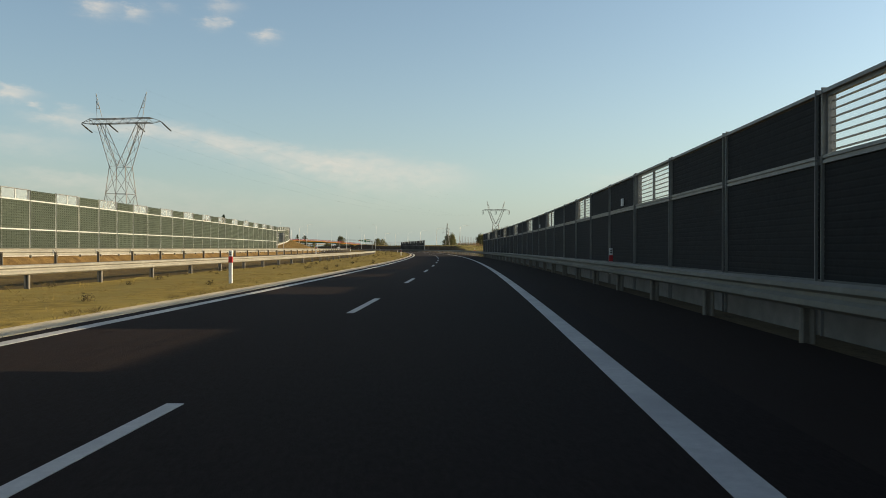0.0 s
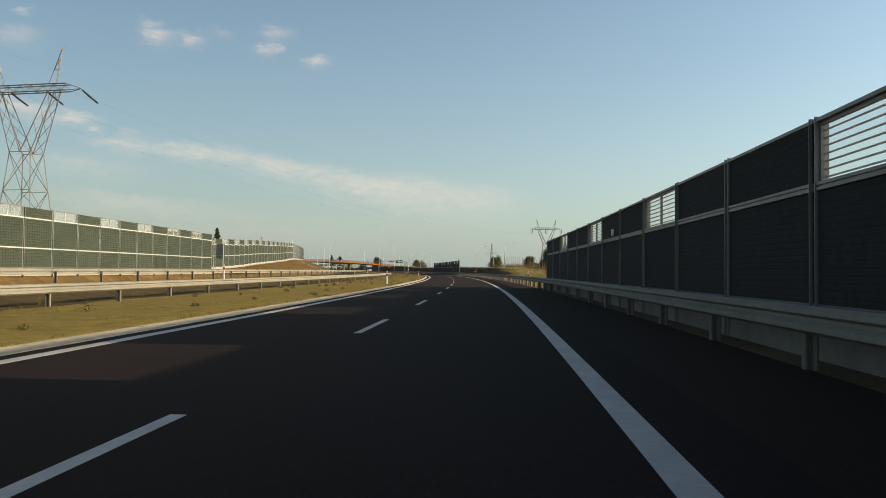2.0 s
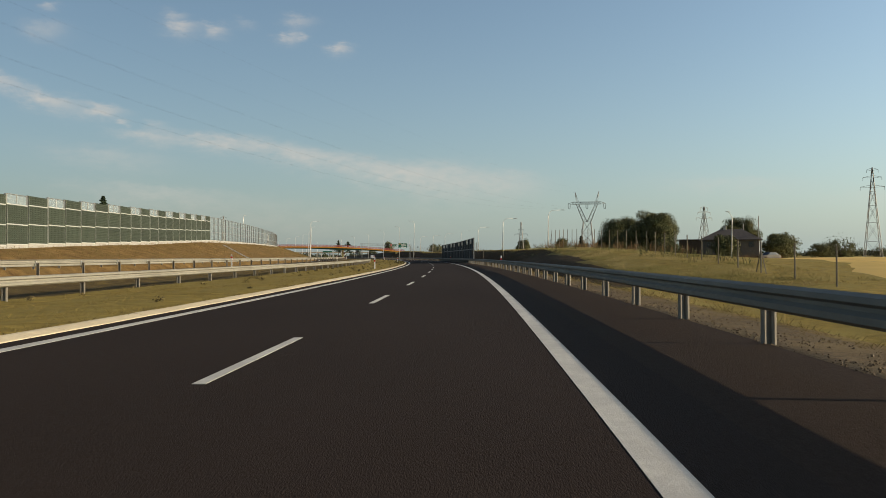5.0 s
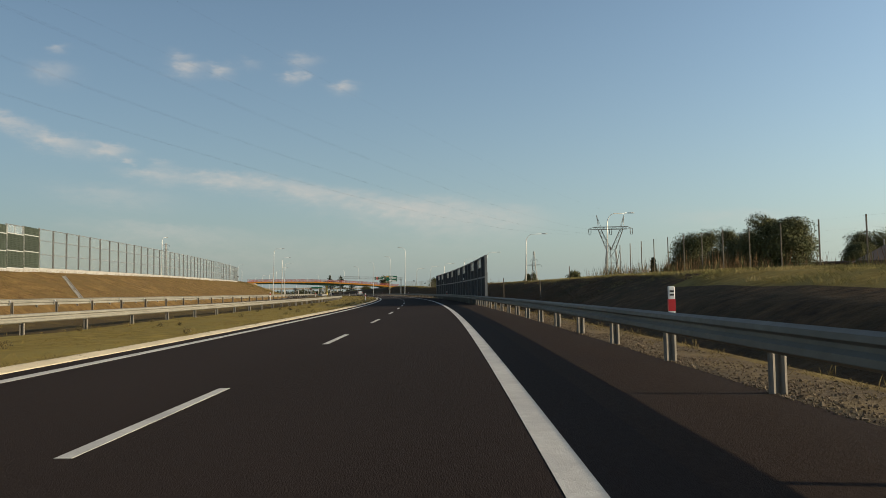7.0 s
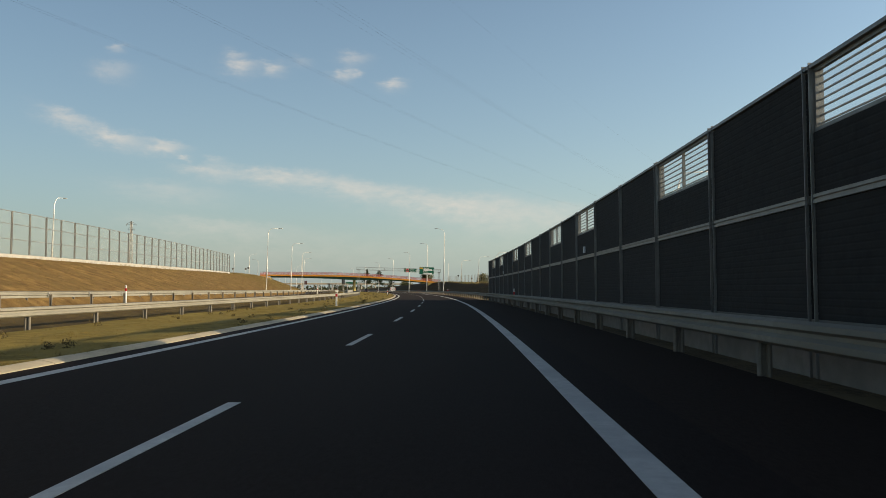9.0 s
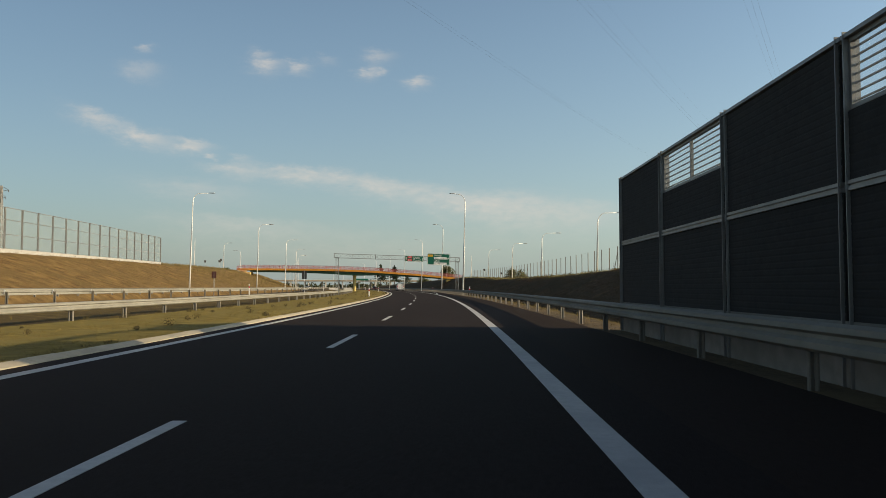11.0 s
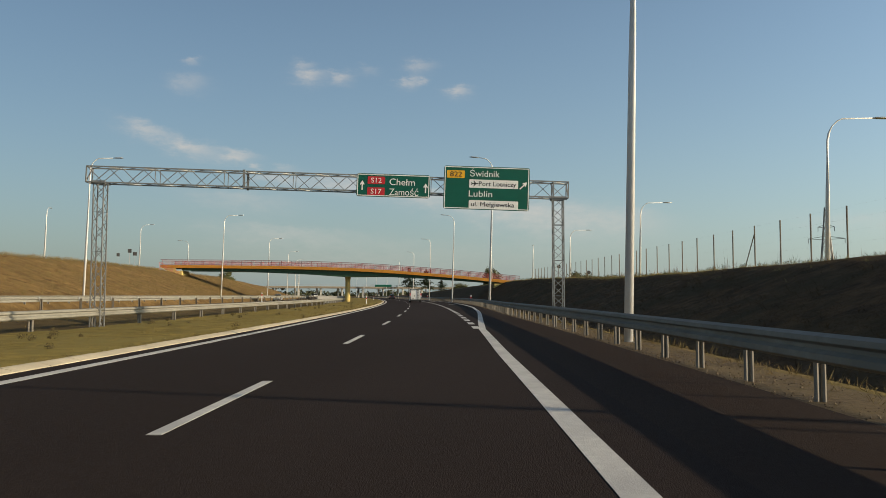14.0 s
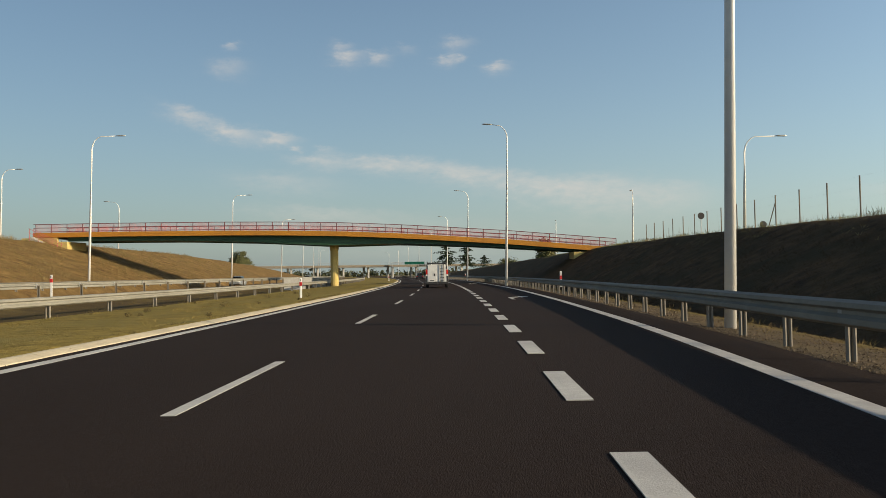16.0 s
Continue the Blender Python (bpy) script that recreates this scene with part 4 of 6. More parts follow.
def sign_board(x, z, w, h, label):
    """A green panel whose lower left corner is at x, z on the gantry; returns it with lettering helpers."""
    board = part("sign", bmesh.new(), SIGN_G, gantry, label, m=pose(x, -0.42, z, 0, -TILT, 0))
    bm = bmesh.new()
    plate(bm, 0, w, 0, h, 0.0, 0.03, 0.09)
    board.data = mesh_of(bm, "sign", SIGN_G)
    bm = bmesh.new()
    for a in (0.03,):
        for x0, x1, z0, z1 in ((a, w - a, h - a - 0.035, h - a), (a, w - a, a, a + 0.035), (a, a + 0.035, a + 0.035, h - a - 0.035), (w - a - 0.035, w - a, a + 0.035, h - a - 0.035)):
            box(bm, x0, x1, -0.006, 0.0, z0, z1)
    part("border", bm, SIGN_W, board)
    bm = bmesh.new()
    for xx in (w * 0.2, w * 0.8):
        box(bm, xx - 0.04, xx + 0.04, 0.032, 0.10, 0.05, h - 0.05)
    part("bracket", bm, ZINC, board)
    return board


def patch(board, x0, x1, z0, z1, material, border=None):
    bm = bmesh.new()
    plate(bm, x0, x1, z0, z1, -0.008, 0.0, 0.03)
    p = part("panel", bm, material, board)
    return p


def letters(board, body, x, z, size, width, material, y=-0.006, bold=0.0):
    me = text_mesh(body, size, material, width, bold)
    ob = put("lettering", me, board, Matrix.Translation((x, y, z)) @ UPRIGHT)
    return ob


def arrow(board, cx, cz, length, turn):
    bm = bmesh.new()
    w = length * 0.13
    pts = [(-w / 2, -length / 2), (w / 2, -length / 2), (w / 2, length * 0.12), (w * 1.6, length * 0.02), (w * 1.6, length * 0.18), (0, length / 2), (-w * 1.6, length * 0.18), (-w * 1.6, length * 0.02), (-w / 2, length * 0.12)]
    m = Matrix.Translation((cx, -0.01, cz)) @ pose(0, 0, 0, 0, turn, 0)
    f = [bm.verts.new(m @ Vector((a, 0, b))) for a, b in pts]
    b_ = [bm.verts.new(m @ Vector((a, 0.009, b))) for a, b in pts]
    bm.faces.new(f)
    for k in range(len(pts)):
        bm.faces.new((f[k], f[(k + 1) % len(pts)], b_[(k + 1) % len(pts)], b_[k]))
    bmesh.ops.recalc_face_normals(bm, faces=bm.faces[:])
    part("arrow", bm, SIGN_W, board)


SW, SH = 3.06, 0.97
sl = sign_board(-1.27, 5.27, SW, SH, "green ahead sign with white lettering and red road numbers")
for z, body in ((0.53, "S12"), (0.07, "S17")):
    patch(sl, 0.46, 1.18, z, z + 0.32, SIGN_R)
    letters(sl, body, 0.60, z + 0.055, 0.30, 0.44, SIGN_W, -0.012)
letters(sl, "Chełm", 1.37, 0.51, 0.40, 1.06, SIGN_W)
letters(sl, "Zamość", 1.37, 0.09, 0.40, 1.22, SIGN_W)
arrow(sl, 0.24, 0.47, 0.4, 0)
arrow(sl, 2.88, 0.42, 0.4, 0)
BW, BH = 3.58, 1.81
sr = sign_board(2.35, 4.76, BW, BH, "large green exit sign with white panels and a yellow road number")
patch(sr, 0.12, 0.86, 1.30, 1.62, SIGN_Y)
letters(sr, "822", 0.25, 1.36, 0.30, 0.50, SIGN_K, -0.012)
letters(sr, "Świdnik", 1.08, 1.385, 0.37, 1.24, SIGN_W)
patch(sr, 1.06, 3.10, 0.91, 1.26, SIGN_W)
letters(sr, "Port Lotniczy", 1.46, 1.0, 0.27, 1.56, SIGN_K, -0.012)
letters(sr, "Lublin", 1.05, 0.54, 0.37, 0.98, SIGN_W)
patch(sr, 1.06, 3.12, 0.05, 0.39, SIGN_W)
letters(sr, "ul. Mełgiewska", 1.16, 0.14, 0.27, 1.8, SIGN_K, -0.012)
arrow(sr, 3.32, 1.06, 0.42, 45)
bm = bmesh.new()
half = [(0.16, 0.0), (0.13, 0.018), (0.05, 0.02), (-0.03, 0.115), (-0.06, 0.115), (-0.015, 0.02), (-0.09, 0.018), (-0.13, 0.055), (-0.15, 0.055), (-0.135, 0.0)]
ring = half + [(x, -z) for x, z in half[-2:0:-1]]
near_, back_ = [[bm.verts.new((1.29 + x, y, 1.085 + z)) for x, z in ring] for y in (-0.013, -0.008)]
bm.faces.new(near_)
for k in range(len(ring)):
    bm.faces.new((near_[k], near_[(k + 1) % len(ring)], back_[(k + 1) % len(ring)], back_[k]))
bmesh.ops.recalc_face_normals(bm, faces=bm.faces[:])
part("aircraft_symbol", bm, SIGN_K, sr)

# ---- overpass ----
A0 = W(581.3, -47.5, 0)
B0 = W(576.1, 21.9, 0)
axis = (B0 - A0).normalized()
b_m = Matrix.Translation(A0) @ pose(0, 0, 0, 0, 0, math.degrees(math.atan2(axis.y, axis.x)))
overpass = thing("overpass", b_m, "slender orange and green overpass with red railings on a yellow pier", "bridge")
DECK = [(-14, 6.8), (0, 6.98), (10, 6.95), (17, 6.88), (24, 6.80), (31, 6.66), (38, 6.42), (44.4, 6.08), (51, 5.6), (58, 5.06), (65, 4.40), (70, 3.9), (84, 3.3)]
SOFFIT = [(-14, 5.9), (0, 6.0), (10, 5.92), (17, 5.82), (27, 5.45), (33, 5.05), (36.5, 4.82), (40, 4.88), (44.4, 4.92), (54, 4.45), (64, 3.75), (70, 3.25), (84, 2.6)]
DW = 7.5
xs_b = [x for x in range(2, 69, 2)]


def bridge_sweep(xs, prof):
    bm = bmesh.new()
    rings = [[bm.verts.new((x, y, z)) for y, z in prof(x)] for x in xs]
    n = len(rings[0])
    for r0, r1 in zip(rings, rings[1:]):
        for k in range(n):
            bm.faces.new((r0[k], r0[(k + 1) % n], r1[(k + 1) % n], r1[k]))
    bm.faces.new(rings[0])
    bm.faces.new(rings[-1][::-1])
    bmesh.ops.recalc_face_normals(bm, faces=bm.faces[:])
    return bm


dz = lambda x: lerp_table(DECK, x)[0]
sz = lambda x: lerp_table(SOFFIT, x)[0]
part("deck", bridge_sweep([0] + xs_b + [70.5], lambda x: [(0.06, dz(x) - 0.45), (0.06, dz(x) - 0.02), (DW - 0.06, dz(x) - 0.02), (DW - 0.06, dz(x) - 0.45)]), CONCRETE, overpass)
for y0, y1 in ((-0.18, 0.06), (DW - 0.06, DW + 0.18)):
    part("fascia", bridge_sweep([0] + xs_b + [70.5], lambda x: [(y0, dz(x) - 0.52), (y0, dz(x) + 0.06), (y1, dz(x) + 0.06), (y1, dz(x) - 0.52)]), ORANGE, overpass, "orange edge beam")
for y in (0.55, DW - 1.15):
    part("girder", bridge_sweep([4] + xs_b[1:] + [66], lambda x: [(y, sz(x)), (y, dz(x) - 0.46), (y + 0.6, dz(x) - 0.46), (y + 0.6, sz(x))]), GREENSTEEL, overpass, "dark green haunched girder")
part("soffit_plate", bridge_sweep([5] + xs_b[2:] + [65], lambda x: [(1.16, sz(x) + 0.1), (1.16, sz(x) + 0.25), (DW - 1.16, sz(x) + 0.25), (DW - 1.16, sz(x) + 0.1)]), GREENSTEEL, overpass)
for y in (-0.06, DW + 0.06):
    rl = part("railing", bridge_sweep([0] + xs_b + [70.5], lambda x: [(y - 0.04, dz(x) + 1.06), (y - 0.04, dz(x) + 1.13), (y + 0.04, dz(x) + 1.13), (y + 0.04, dz(x) + 1.06)]), RAILRED, overpass, "dark red tubular railing")
    for h in (0.16, 0.62):
        part("rail_bar", bridge_sweep([0] + xs_b + [70.5], lambda x: [(y - 0.02, dz(x) + h), (y - 0.02, dz(x) + h + 0.06), (y + 0.02, dz(x) + h + 0.06), (y + 0.02, dz(x) + h)]), RAILRED, rl)
    bm = bmesh.new()
    for k in range(584):
        x = 0.35 + 0.12 * k
        box(bm, x - 0.011, x + 0.011, y - 0.008, y + 0.008, dz(x) + 0.1, dz(x) + 1.07)
    part("infill", bm, PINK, rl, "thin pink upright bars")
    up = slab(-0.03, 0.03, -0.03, 0.03, 0.0, 1.06, "railing_post", RAILRED)
    for k in range(37):
        x = 0.3 + 1.95 * k
        put("railing_post", up, rl, pose(x, y, dz(x) + 0.06))
for x0, th in ((3.0, 1.2), (65.5, 2.2)):
    part("abutment", bevel_box(x0, x0 + th, 0.0, DW * 0.62, -0.5, sz(x0 + 1) - 0.05, 0.05), YELLOW, overpass, "cream concrete abutment")
    part("wing_wall", bridge_sweep([x0 - 4.5 if x0 < 30 else x0 + 2.25, x0 if x0 < 30 else x0 + 6.5], lambda x: [(-0.1, 1.0), (-0.1, dz(x) - 0.55), (0.25, dz(x) - 0.55), (0.25, 1.0)]), YELLOW, overpass)
bm = bmesh.new()
for y in (DW / 2,):
    tube(bm, [(36.3, y, -0.4), (36.3, y, 4.3), (36.3, y, 4.5), (36.3, y, 4.95)], [0.5, 0.5, 0.58, 0.58], 14)
part("pier", bm, YELLOW, overpass, "yellow round concrete column", smooth=False)

# concrete blocks by the pier
for s, d, w in ((566.0, -13.3, 2.2), (613.0, -17.5, 3.2), (588.0, -13.3, 2.6)):
    blk = thing("concrete_block", at(s, d, -0.12, 15), "pale concrete crash barrier block by the bridge pier", "concrete block", "concrete blocks")
    bm = bridge_sweep([-w / 2, w / 2], lambda x: [(-0.3, -0.15), (-0.28, 0.12), (-0.14, 0.32), (-0.1, 1.1), (0.1, 1.1), (0.14, 0.32), (0.28, 0.12), (0.3, -0.15)])
    part("block", bm, CONCRETE, blk)

# far overpass beyond the junction
cam_end = W(485.6, 2.5, EYE)


def bearing(origin, az, dist, z=0.0):
    a = radians(az)
    return Vector((origin.x + math.sin(a) * dist, origin.y + math.cos(a) * dist, z))


p0, p1 = bearing(cam_end, -25.5, 330), bearing(cam_end, -11.0, 360)
ax2 = (p1 - p0)
far_m = Matrix.Translation(p0) @ pose(0, 0, 0, 0, 0, math.degrees(math.atan2(ax2.y, ax2.x)))
over2 = thing("overpass", far_m, "distant concrete and orange road bridge on slim pillars", "bridge")
L2 = ax2.length
part("deck", bridge_sweep([-30, 0, L2 / 2, L2, L2 + 30], lambda x: [(0, 4.7), (0, 5.5), (10, 5.5), (10, 4.7)]), PLINTH, over2)
part("fascia", bridge_sweep([-30, L2 / 2, L2 + 30], lambda x: [(-0.2, 5.0), (-0.2, 5.7), (-0.01, 5.7), (-0.01, 5.0)]), RUSTY, over2)
bm = bmesh.new()
for k in range(40):
    bar(bm, (-20 + k * (L2 + 40) / 39, -0.1, 5.7), (-20 + k * (L2 + 40) / 39, -0.1, 6.6), 0.05)
bar(bm, (-30, -0.1, 6.6), (L2 + 30, -0.1, 6.6), 0.06)
part("railing", bm, GREYPOST, over2)
for k in range(9):
    for y in (2.0, 8.0):
        part("pillar", bevel_box(k * L2 / 8 - 0.4, k * L2 / 8 + 0.4, y - 0.4, y + 0.4, -1.0, 4.72, 0.05), CONCRETE, over2)
# far gantry with a green sign
gp = bearing(cam_end, -14.6, 290)
g2 = thing("sign_gantry", Matrix.Translation(gp) @ pose(0, 0, 0, 0, 0, 14), "distant gantry with a wide dark green sign", "sign gantry")
bm = bmesh.new()
lattice_box(bm, 13, 0.6, 0.7, 14, pose(-9, 0, 5.2), 0.08, 0.05)
part("truss_beam", bm, ZINC, g2)
bm = bmesh.new()
for x in (-9, 4):
    lattice_box(bm, 5.6, 0.6, 0.6, 8, Matrix.Translation((x, 0, -0.3)) @ Matrix(((0, 0, 1, 0), (0, 1, 0, 0), (1, 0, 0, 0), (0, 0, 0, 1))), 0.08, 0.05)
part("leg", bm, ZINC, g2)
bm = bmesh.new()
plate(bm, -3.8, 3.6, 5.0, 5.95, -0.42, -0.39, 0.1)
part("sign", bm, SIGN_G, g2)

# ---- power pylons and lines ----


def pylon_portal(m, label, h=37.9, k=1.0, hanging=False):
    """A lattice tower that forks into a Y and carries a wide crossarm with two horns; x is the crossarm."""
    py = thing("pylon", m, label, "pylon", "pylons")
    bm = bmesh.new()
    waist, arm, top = h * 0.52, h * 0.80, h
    def corner(w, dep, z):
        return [Vector((-w, -dep, z)), Vector((w, -dep, z)), Vector((w, dep, z)), Vector((-w, dep, z))]
    levels = [(4.2, 3.6, -3.0), (3.4, 2.8, waist * 0.33), (2.7, 2.2, waist * 0.66), (2.1, 1.6, waist)]
    cc = [corner(*l) for l in levels]
    for c0, c1 in zip(cc, cc[1:]):
        for i in range(4):
            bar(bm, c0[i], c1[i], 0.15 * k)
            bar(bm, c0[i], c1[(i + 1) % 4], 0.085 * k)
            bar(bm, c0[(i + 1) % 4], c1[i], 0.085 * k)
            bar(bm, c1[i], c1[(i + 1) % 4], 0.085 * k)
    part("body", bm, LATTICE, py)
    for sgn in (-1, 1):
        bm = bmesh.new()
        lv = []
        for q in (0.0, 0.25, 0.5, 0.75, 1.0):
            z = waist + (arm - waist) * q
            xo = 2.1 + (6.0 - 2.1) * q
            xi = 0.0 + (4.6 - 0.0) * q
            dp = 1.6 - 0.9 * q
            lv.append([Vector((sgn * xo, -dp, z)), Vector((sgn * xi, -dp, z)), Vector((sgn * xi, dp, z)), Vector((sgn * xo, dp, z))])
        for c0, c1 in zip(lv, lv[1:]):
            for i in range(4):
                bar(bm, c0[i], c1[i], 0.12 * k)
                bar(bm, c0[i], c1[(i + 1) % 4], 0.07 * k)
        part("fork", bm, LATTICE, py)
        bm = bmesh.new()
        hb = [Vector((sgn * 4.6, -0.6, arm + 1.2)), Vector((sgn * 6.0, -0.6, arm + 1.2)), Vector((sgn * 5.3, 0.6, arm + 1.2))]
        tip = Vector((sgn * 6.7, 0, top))
        for i in range(3):
            bar(bm, hb[i], tip, 0.085 * k)
            bar(bm, hb[i], hb[(i + 1) % 3], 0.07 * k)
            bar(bm, hb[i].lerp(tip, 0.4), hb[(i + 1) % 3].lerp(tip, 0.4), 0.07 * k)
            bar(bm, hb[i].lerp(tip, 0.4), hb[(i + 1) % 3].lerp(tip, 0.7), 0.07 * k)
        part("horn", bm, LATTICE, py)
    bm = bmesh.new()
    lattice_box(bm, 16.0, 1.4, 1.2, 14, pose(-8.0, 0, arm), 0.16 * k, 0.07 * k)
    for sgn in (-1, 1):
        for y in (-0.7, 0.7):
            for z in (arm, arm + 1.2):
                bar(bm, (sgn * 8.0, y, z), (sgn * 10.6, 0, arm + 0.3), 0.1 * k)
    part("crossarm", bm, LATTICE, py)
    for x in ((-10.0, 0.0, 10.0) if hanging else (-10.6, -3.6, 3.6, 10.6)):
        bm = bmesh.new()
        if hanging:
            for o in (-0.55, 0.55):
                tube(bm, [(x + o, 0, arm + 0.2), (x + o, 0, arm - 1.2), (x + o * 0.8, 0, arm - 2.6)], [0.12, 0.18, 0.12], 6)
            bar(bm, (x - 0.5, 0, arm - 2.6), (x + 0.5, 0, arm - 2.6), 0.16)
        else:
            tube(bm, [(x, 0.2, arm + 0.1), (x + 0.3, 1.8, arm - 0.7), (x + 0.6, 3.6, arm - 1.5)], [0.14, 0.18, 0.14], 6)
        part("insulator", bm, SIGN_K, py)
    return py


PYLON_L = W(194.0, -74.2, land(194, -74))
PYLON_R = W(563.0, 125.4, 1.6)
line_dir = PYLON_R - PYLON_L
arm_l = W(192.4, -67.6) - W(195.6, -80.8)
arm_r = W(561.6, 133.2) - W(565.6, 119.5)
pylon_portal(Matrix.Translation(PYLON_L) @ pose(0, 0, 0, 0, 0, math.degrees(math.atan2(arm_l.y, arm_l.x))), "dark forked lattice power pylon behind the noise barrier")
pylon_portal(Matrix.Translation(PYLON_R) @ pose(0, 0, 0, 0, 0, math.degrees(math.atan2(arm_r.y, arm_r.x))), "grey lattice power pylon with a forked top in the fields", 36.0, 1.5, True)


def pylon_slim(p, h, turn, label, w=2.4, arms=None, k=1.0):
    py = thing("pylon", Matrix.Translation(p) @ pose(0, 0, 0, 0, 0, turn), label, "pylon", "pylons")
    bm = bmesh.new()
    lv = []
    for q in (0, 0.22, 0.42, 0.6, 0.75, 0.88, 1.0):
        r = w * (1 - q) ** 1.1 + (0.25 if k == 1.0 else 0.12)
        lv.append([Vector((sx * r, sy * r, -0.5 + h * q)) for sx, sy in ((-1, -1), (1, -1), (1, 1), (-1, 1))])
    for c0, c1 in zip(lv, lv[1:]):
        for i in range(4):
            bar(bm, c0[i], c1[i], 0.16 * k)
            bar(bm, c0[i], c1[(i + 1) % 4], 0.08 * k)
            bar(bm, c0[(i + 1) % 4], c1[i], 0.08 * k)
            bar(bm, c1[i], c1[(i + 1) % 4], 0.08 * k)
    part("tower", bm, LATTICE, py)
    bm = bmesh.new()
    for q, l in arms or ((0.78, 0.6 + 1.15 * w), (0.88, 0.45 + 0.9 * w), (0.96, 0.3 + 0.55 * w)):
        for sgn in (-1, 1):
            bar(bm, (0, 0, h * q + 0.6), (sgn * l, 0, h * q), 0.11 * k)
            bar(bm, (0, 0.2, h * q - 0.2), (sgn * l, 0, h * q), 0.11 * k)
            bar(bm, (sgn * l, 0, h * q), (sgn * l, 0, h * q - (1.0 if k > 0.7 else 0.35)), 0.12 * k)
    part("crossarm", bm, LATTICE, py)
    return py


p = W(373.6, 143.0, 0)
pylon_slim(Vector((p.x, p.y, land(373, 143))), 29.3, -20, "slim tapering lattice power pylon at the edge of the wheat field", k=0.8)
p = W(593.0, 97.0, 0)
pylon_slim(Vector((p.x, p.y, land(593, 97))), 22.4, -10, "small lattice power pylon beyond the bank", 1.8, ((0.66, 3.8), (0.78, 1.7)))
p = W(459.7, -65.3, 0)
pylon_slim(Vector((p.x, p.y, land(460, -65))), 17.8 - land(460, -65), 10, "slender lattice power mast behind the clear noise barrier", 0.3, ((0.82, 0.7), (0.91, 1.1)), 0.6)
eye4 = W(118.4, 2.4, EYE)
for az, el, dist, kind in ((16.6, 3.15, 330, 0), (22.4, 1.0, 900, 0)):
    q = bearing(eye4, az, dist)
    pylon_slim(Vector((q.x, q.y, -1.2)), 1.1 + dist * math.tan(radians(el)) + 1.2, az, "distant lattice power pylon on the horizon", k=0.8)
q = bearing(eye4, 14.5, 620)
pylon_portal(Matrix.Translation(q) @ pose(0, 0, 0, 0, 0, -20), "distant forked power pylon on the horizon", 25, 1.7)

wires = thing("power_line", Matrix.Translation(PYLON_L), "thin sagging power line conductors between two pylons over the road", "power line")
side = Vector((line_dir.y, -line_dir.x, 0)).normalized()
for off, zl, zr in ((-10.6, 29.5, 27.2), (0.0, 29.5, 27.2), (10.6, 29.5, 27.2), (-6.7, 38.4, 35.4), (6.7, 38.4, 35.4)):
    a = PYLON_L + side * off + Vector((0, 0, zl))
    b = PYLON_R + side * off + Vector((0, 0, zr))
    for tw in ((-0.2, 0.2) if abs(off) != 6.7 else (0.0,)):
        pts = []
        for k in range(25):
            f = k / 24
            q = a.lerp(b, f) + side * tw - PYLON_L
            q.z -= 9.0 * 4 * f * (1 - f) * (0.7 if abs(off) == 6.7 else 1.0)
            pts.append(q)
        bm = bmesh.new()
        tube(bm, pts, [0.004 if abs(off) == 6.7 else 0.0038] * 25, 4)
        part("conductor", bm, SIGN_K, wires)

# ---- fence on the bank ----
FENCE = [(351, 8.9), (358, 13.5), (366, 18.7), (404, 19.4), (440, 20.2), (470, 21.0), (500, 21.96), (540, 23.4), (576, 25.1)]
FENCE_D = [(-27, 19.9), (-8, 19.3), (-4, 20.4), (0, 21.78), (8, 22.05), (16, 23.3)]
FENCE_Z = [(-27, -1.4), (-8, 1.9), (0, 3.62), (4, 4.35), (8, 5.05), (12, 5.6), (16, 5.95)]
fence = thing("wildlife_fence", Matrix.Translation(W(340, 20.5, 2.5)), "thin grey posts of a wildlife fence atop the bank", "fence")
f_org = W(340, 20.5, 2.5)
bm = bmesh.new()
tube(bm, [(0, 0, -3.6), (0, 0, 0)], [0.042, 0.042], 6)
FPOST = mesh_of(bm, "post", RUSTY)
# two runs of posts (s, d, height of the top), each turning down the bank to the end of the noise barrier
run_a = [(227.73 + 4.286 * n, lerp_table(FENCE_D, n)[0], lerp_table(FENCE_Z, n)[0]) for n in range(-27, 17)] + [(290, 17.2, 3.6), (283.5, 13.0, 2.1), (281.5, 9.3, 2.3)]
run_b = [(s, lerp_table(FENCE, s)[0], 5.06 + 0.0023 * (s - 410) + 0.0000311 * (s - 410) ** 2) for s in (410.657 + 3.553 * k for k in range(-16, 46))]
for run, braced in ((run_a, ((19, 1.3), (19, -1.3), (28, -1.8), (42, 2.2))), (run_b, ((15, 1.8), (33, 1.8), (51, 1.8)))):
    for s, d, top in run:
        put("post", FPOST, fence, Matrix.Translation(-f_org) @ at(s, d, top))
    for k, side in braced:
        s, d, top = run[k]
        bm = bmesh.new()
        bar(bm, W(s, d, top - 0.45) - f_org, W(s + side, d, top - 2.9) - f_org, 0.045)
        part("brace", bm, RUSTY, fence)
    bm = bmesh.new()
    for h in (0.05, 0.6, 1.15, 1.7, 2.25):
        tube(bm, [W(s, d, top - h) - f_org for s, d, top in run], [0.001] * len(run), 3)
    part("wire", bm, GREYPOST, fence)

# ---- marker posts ----


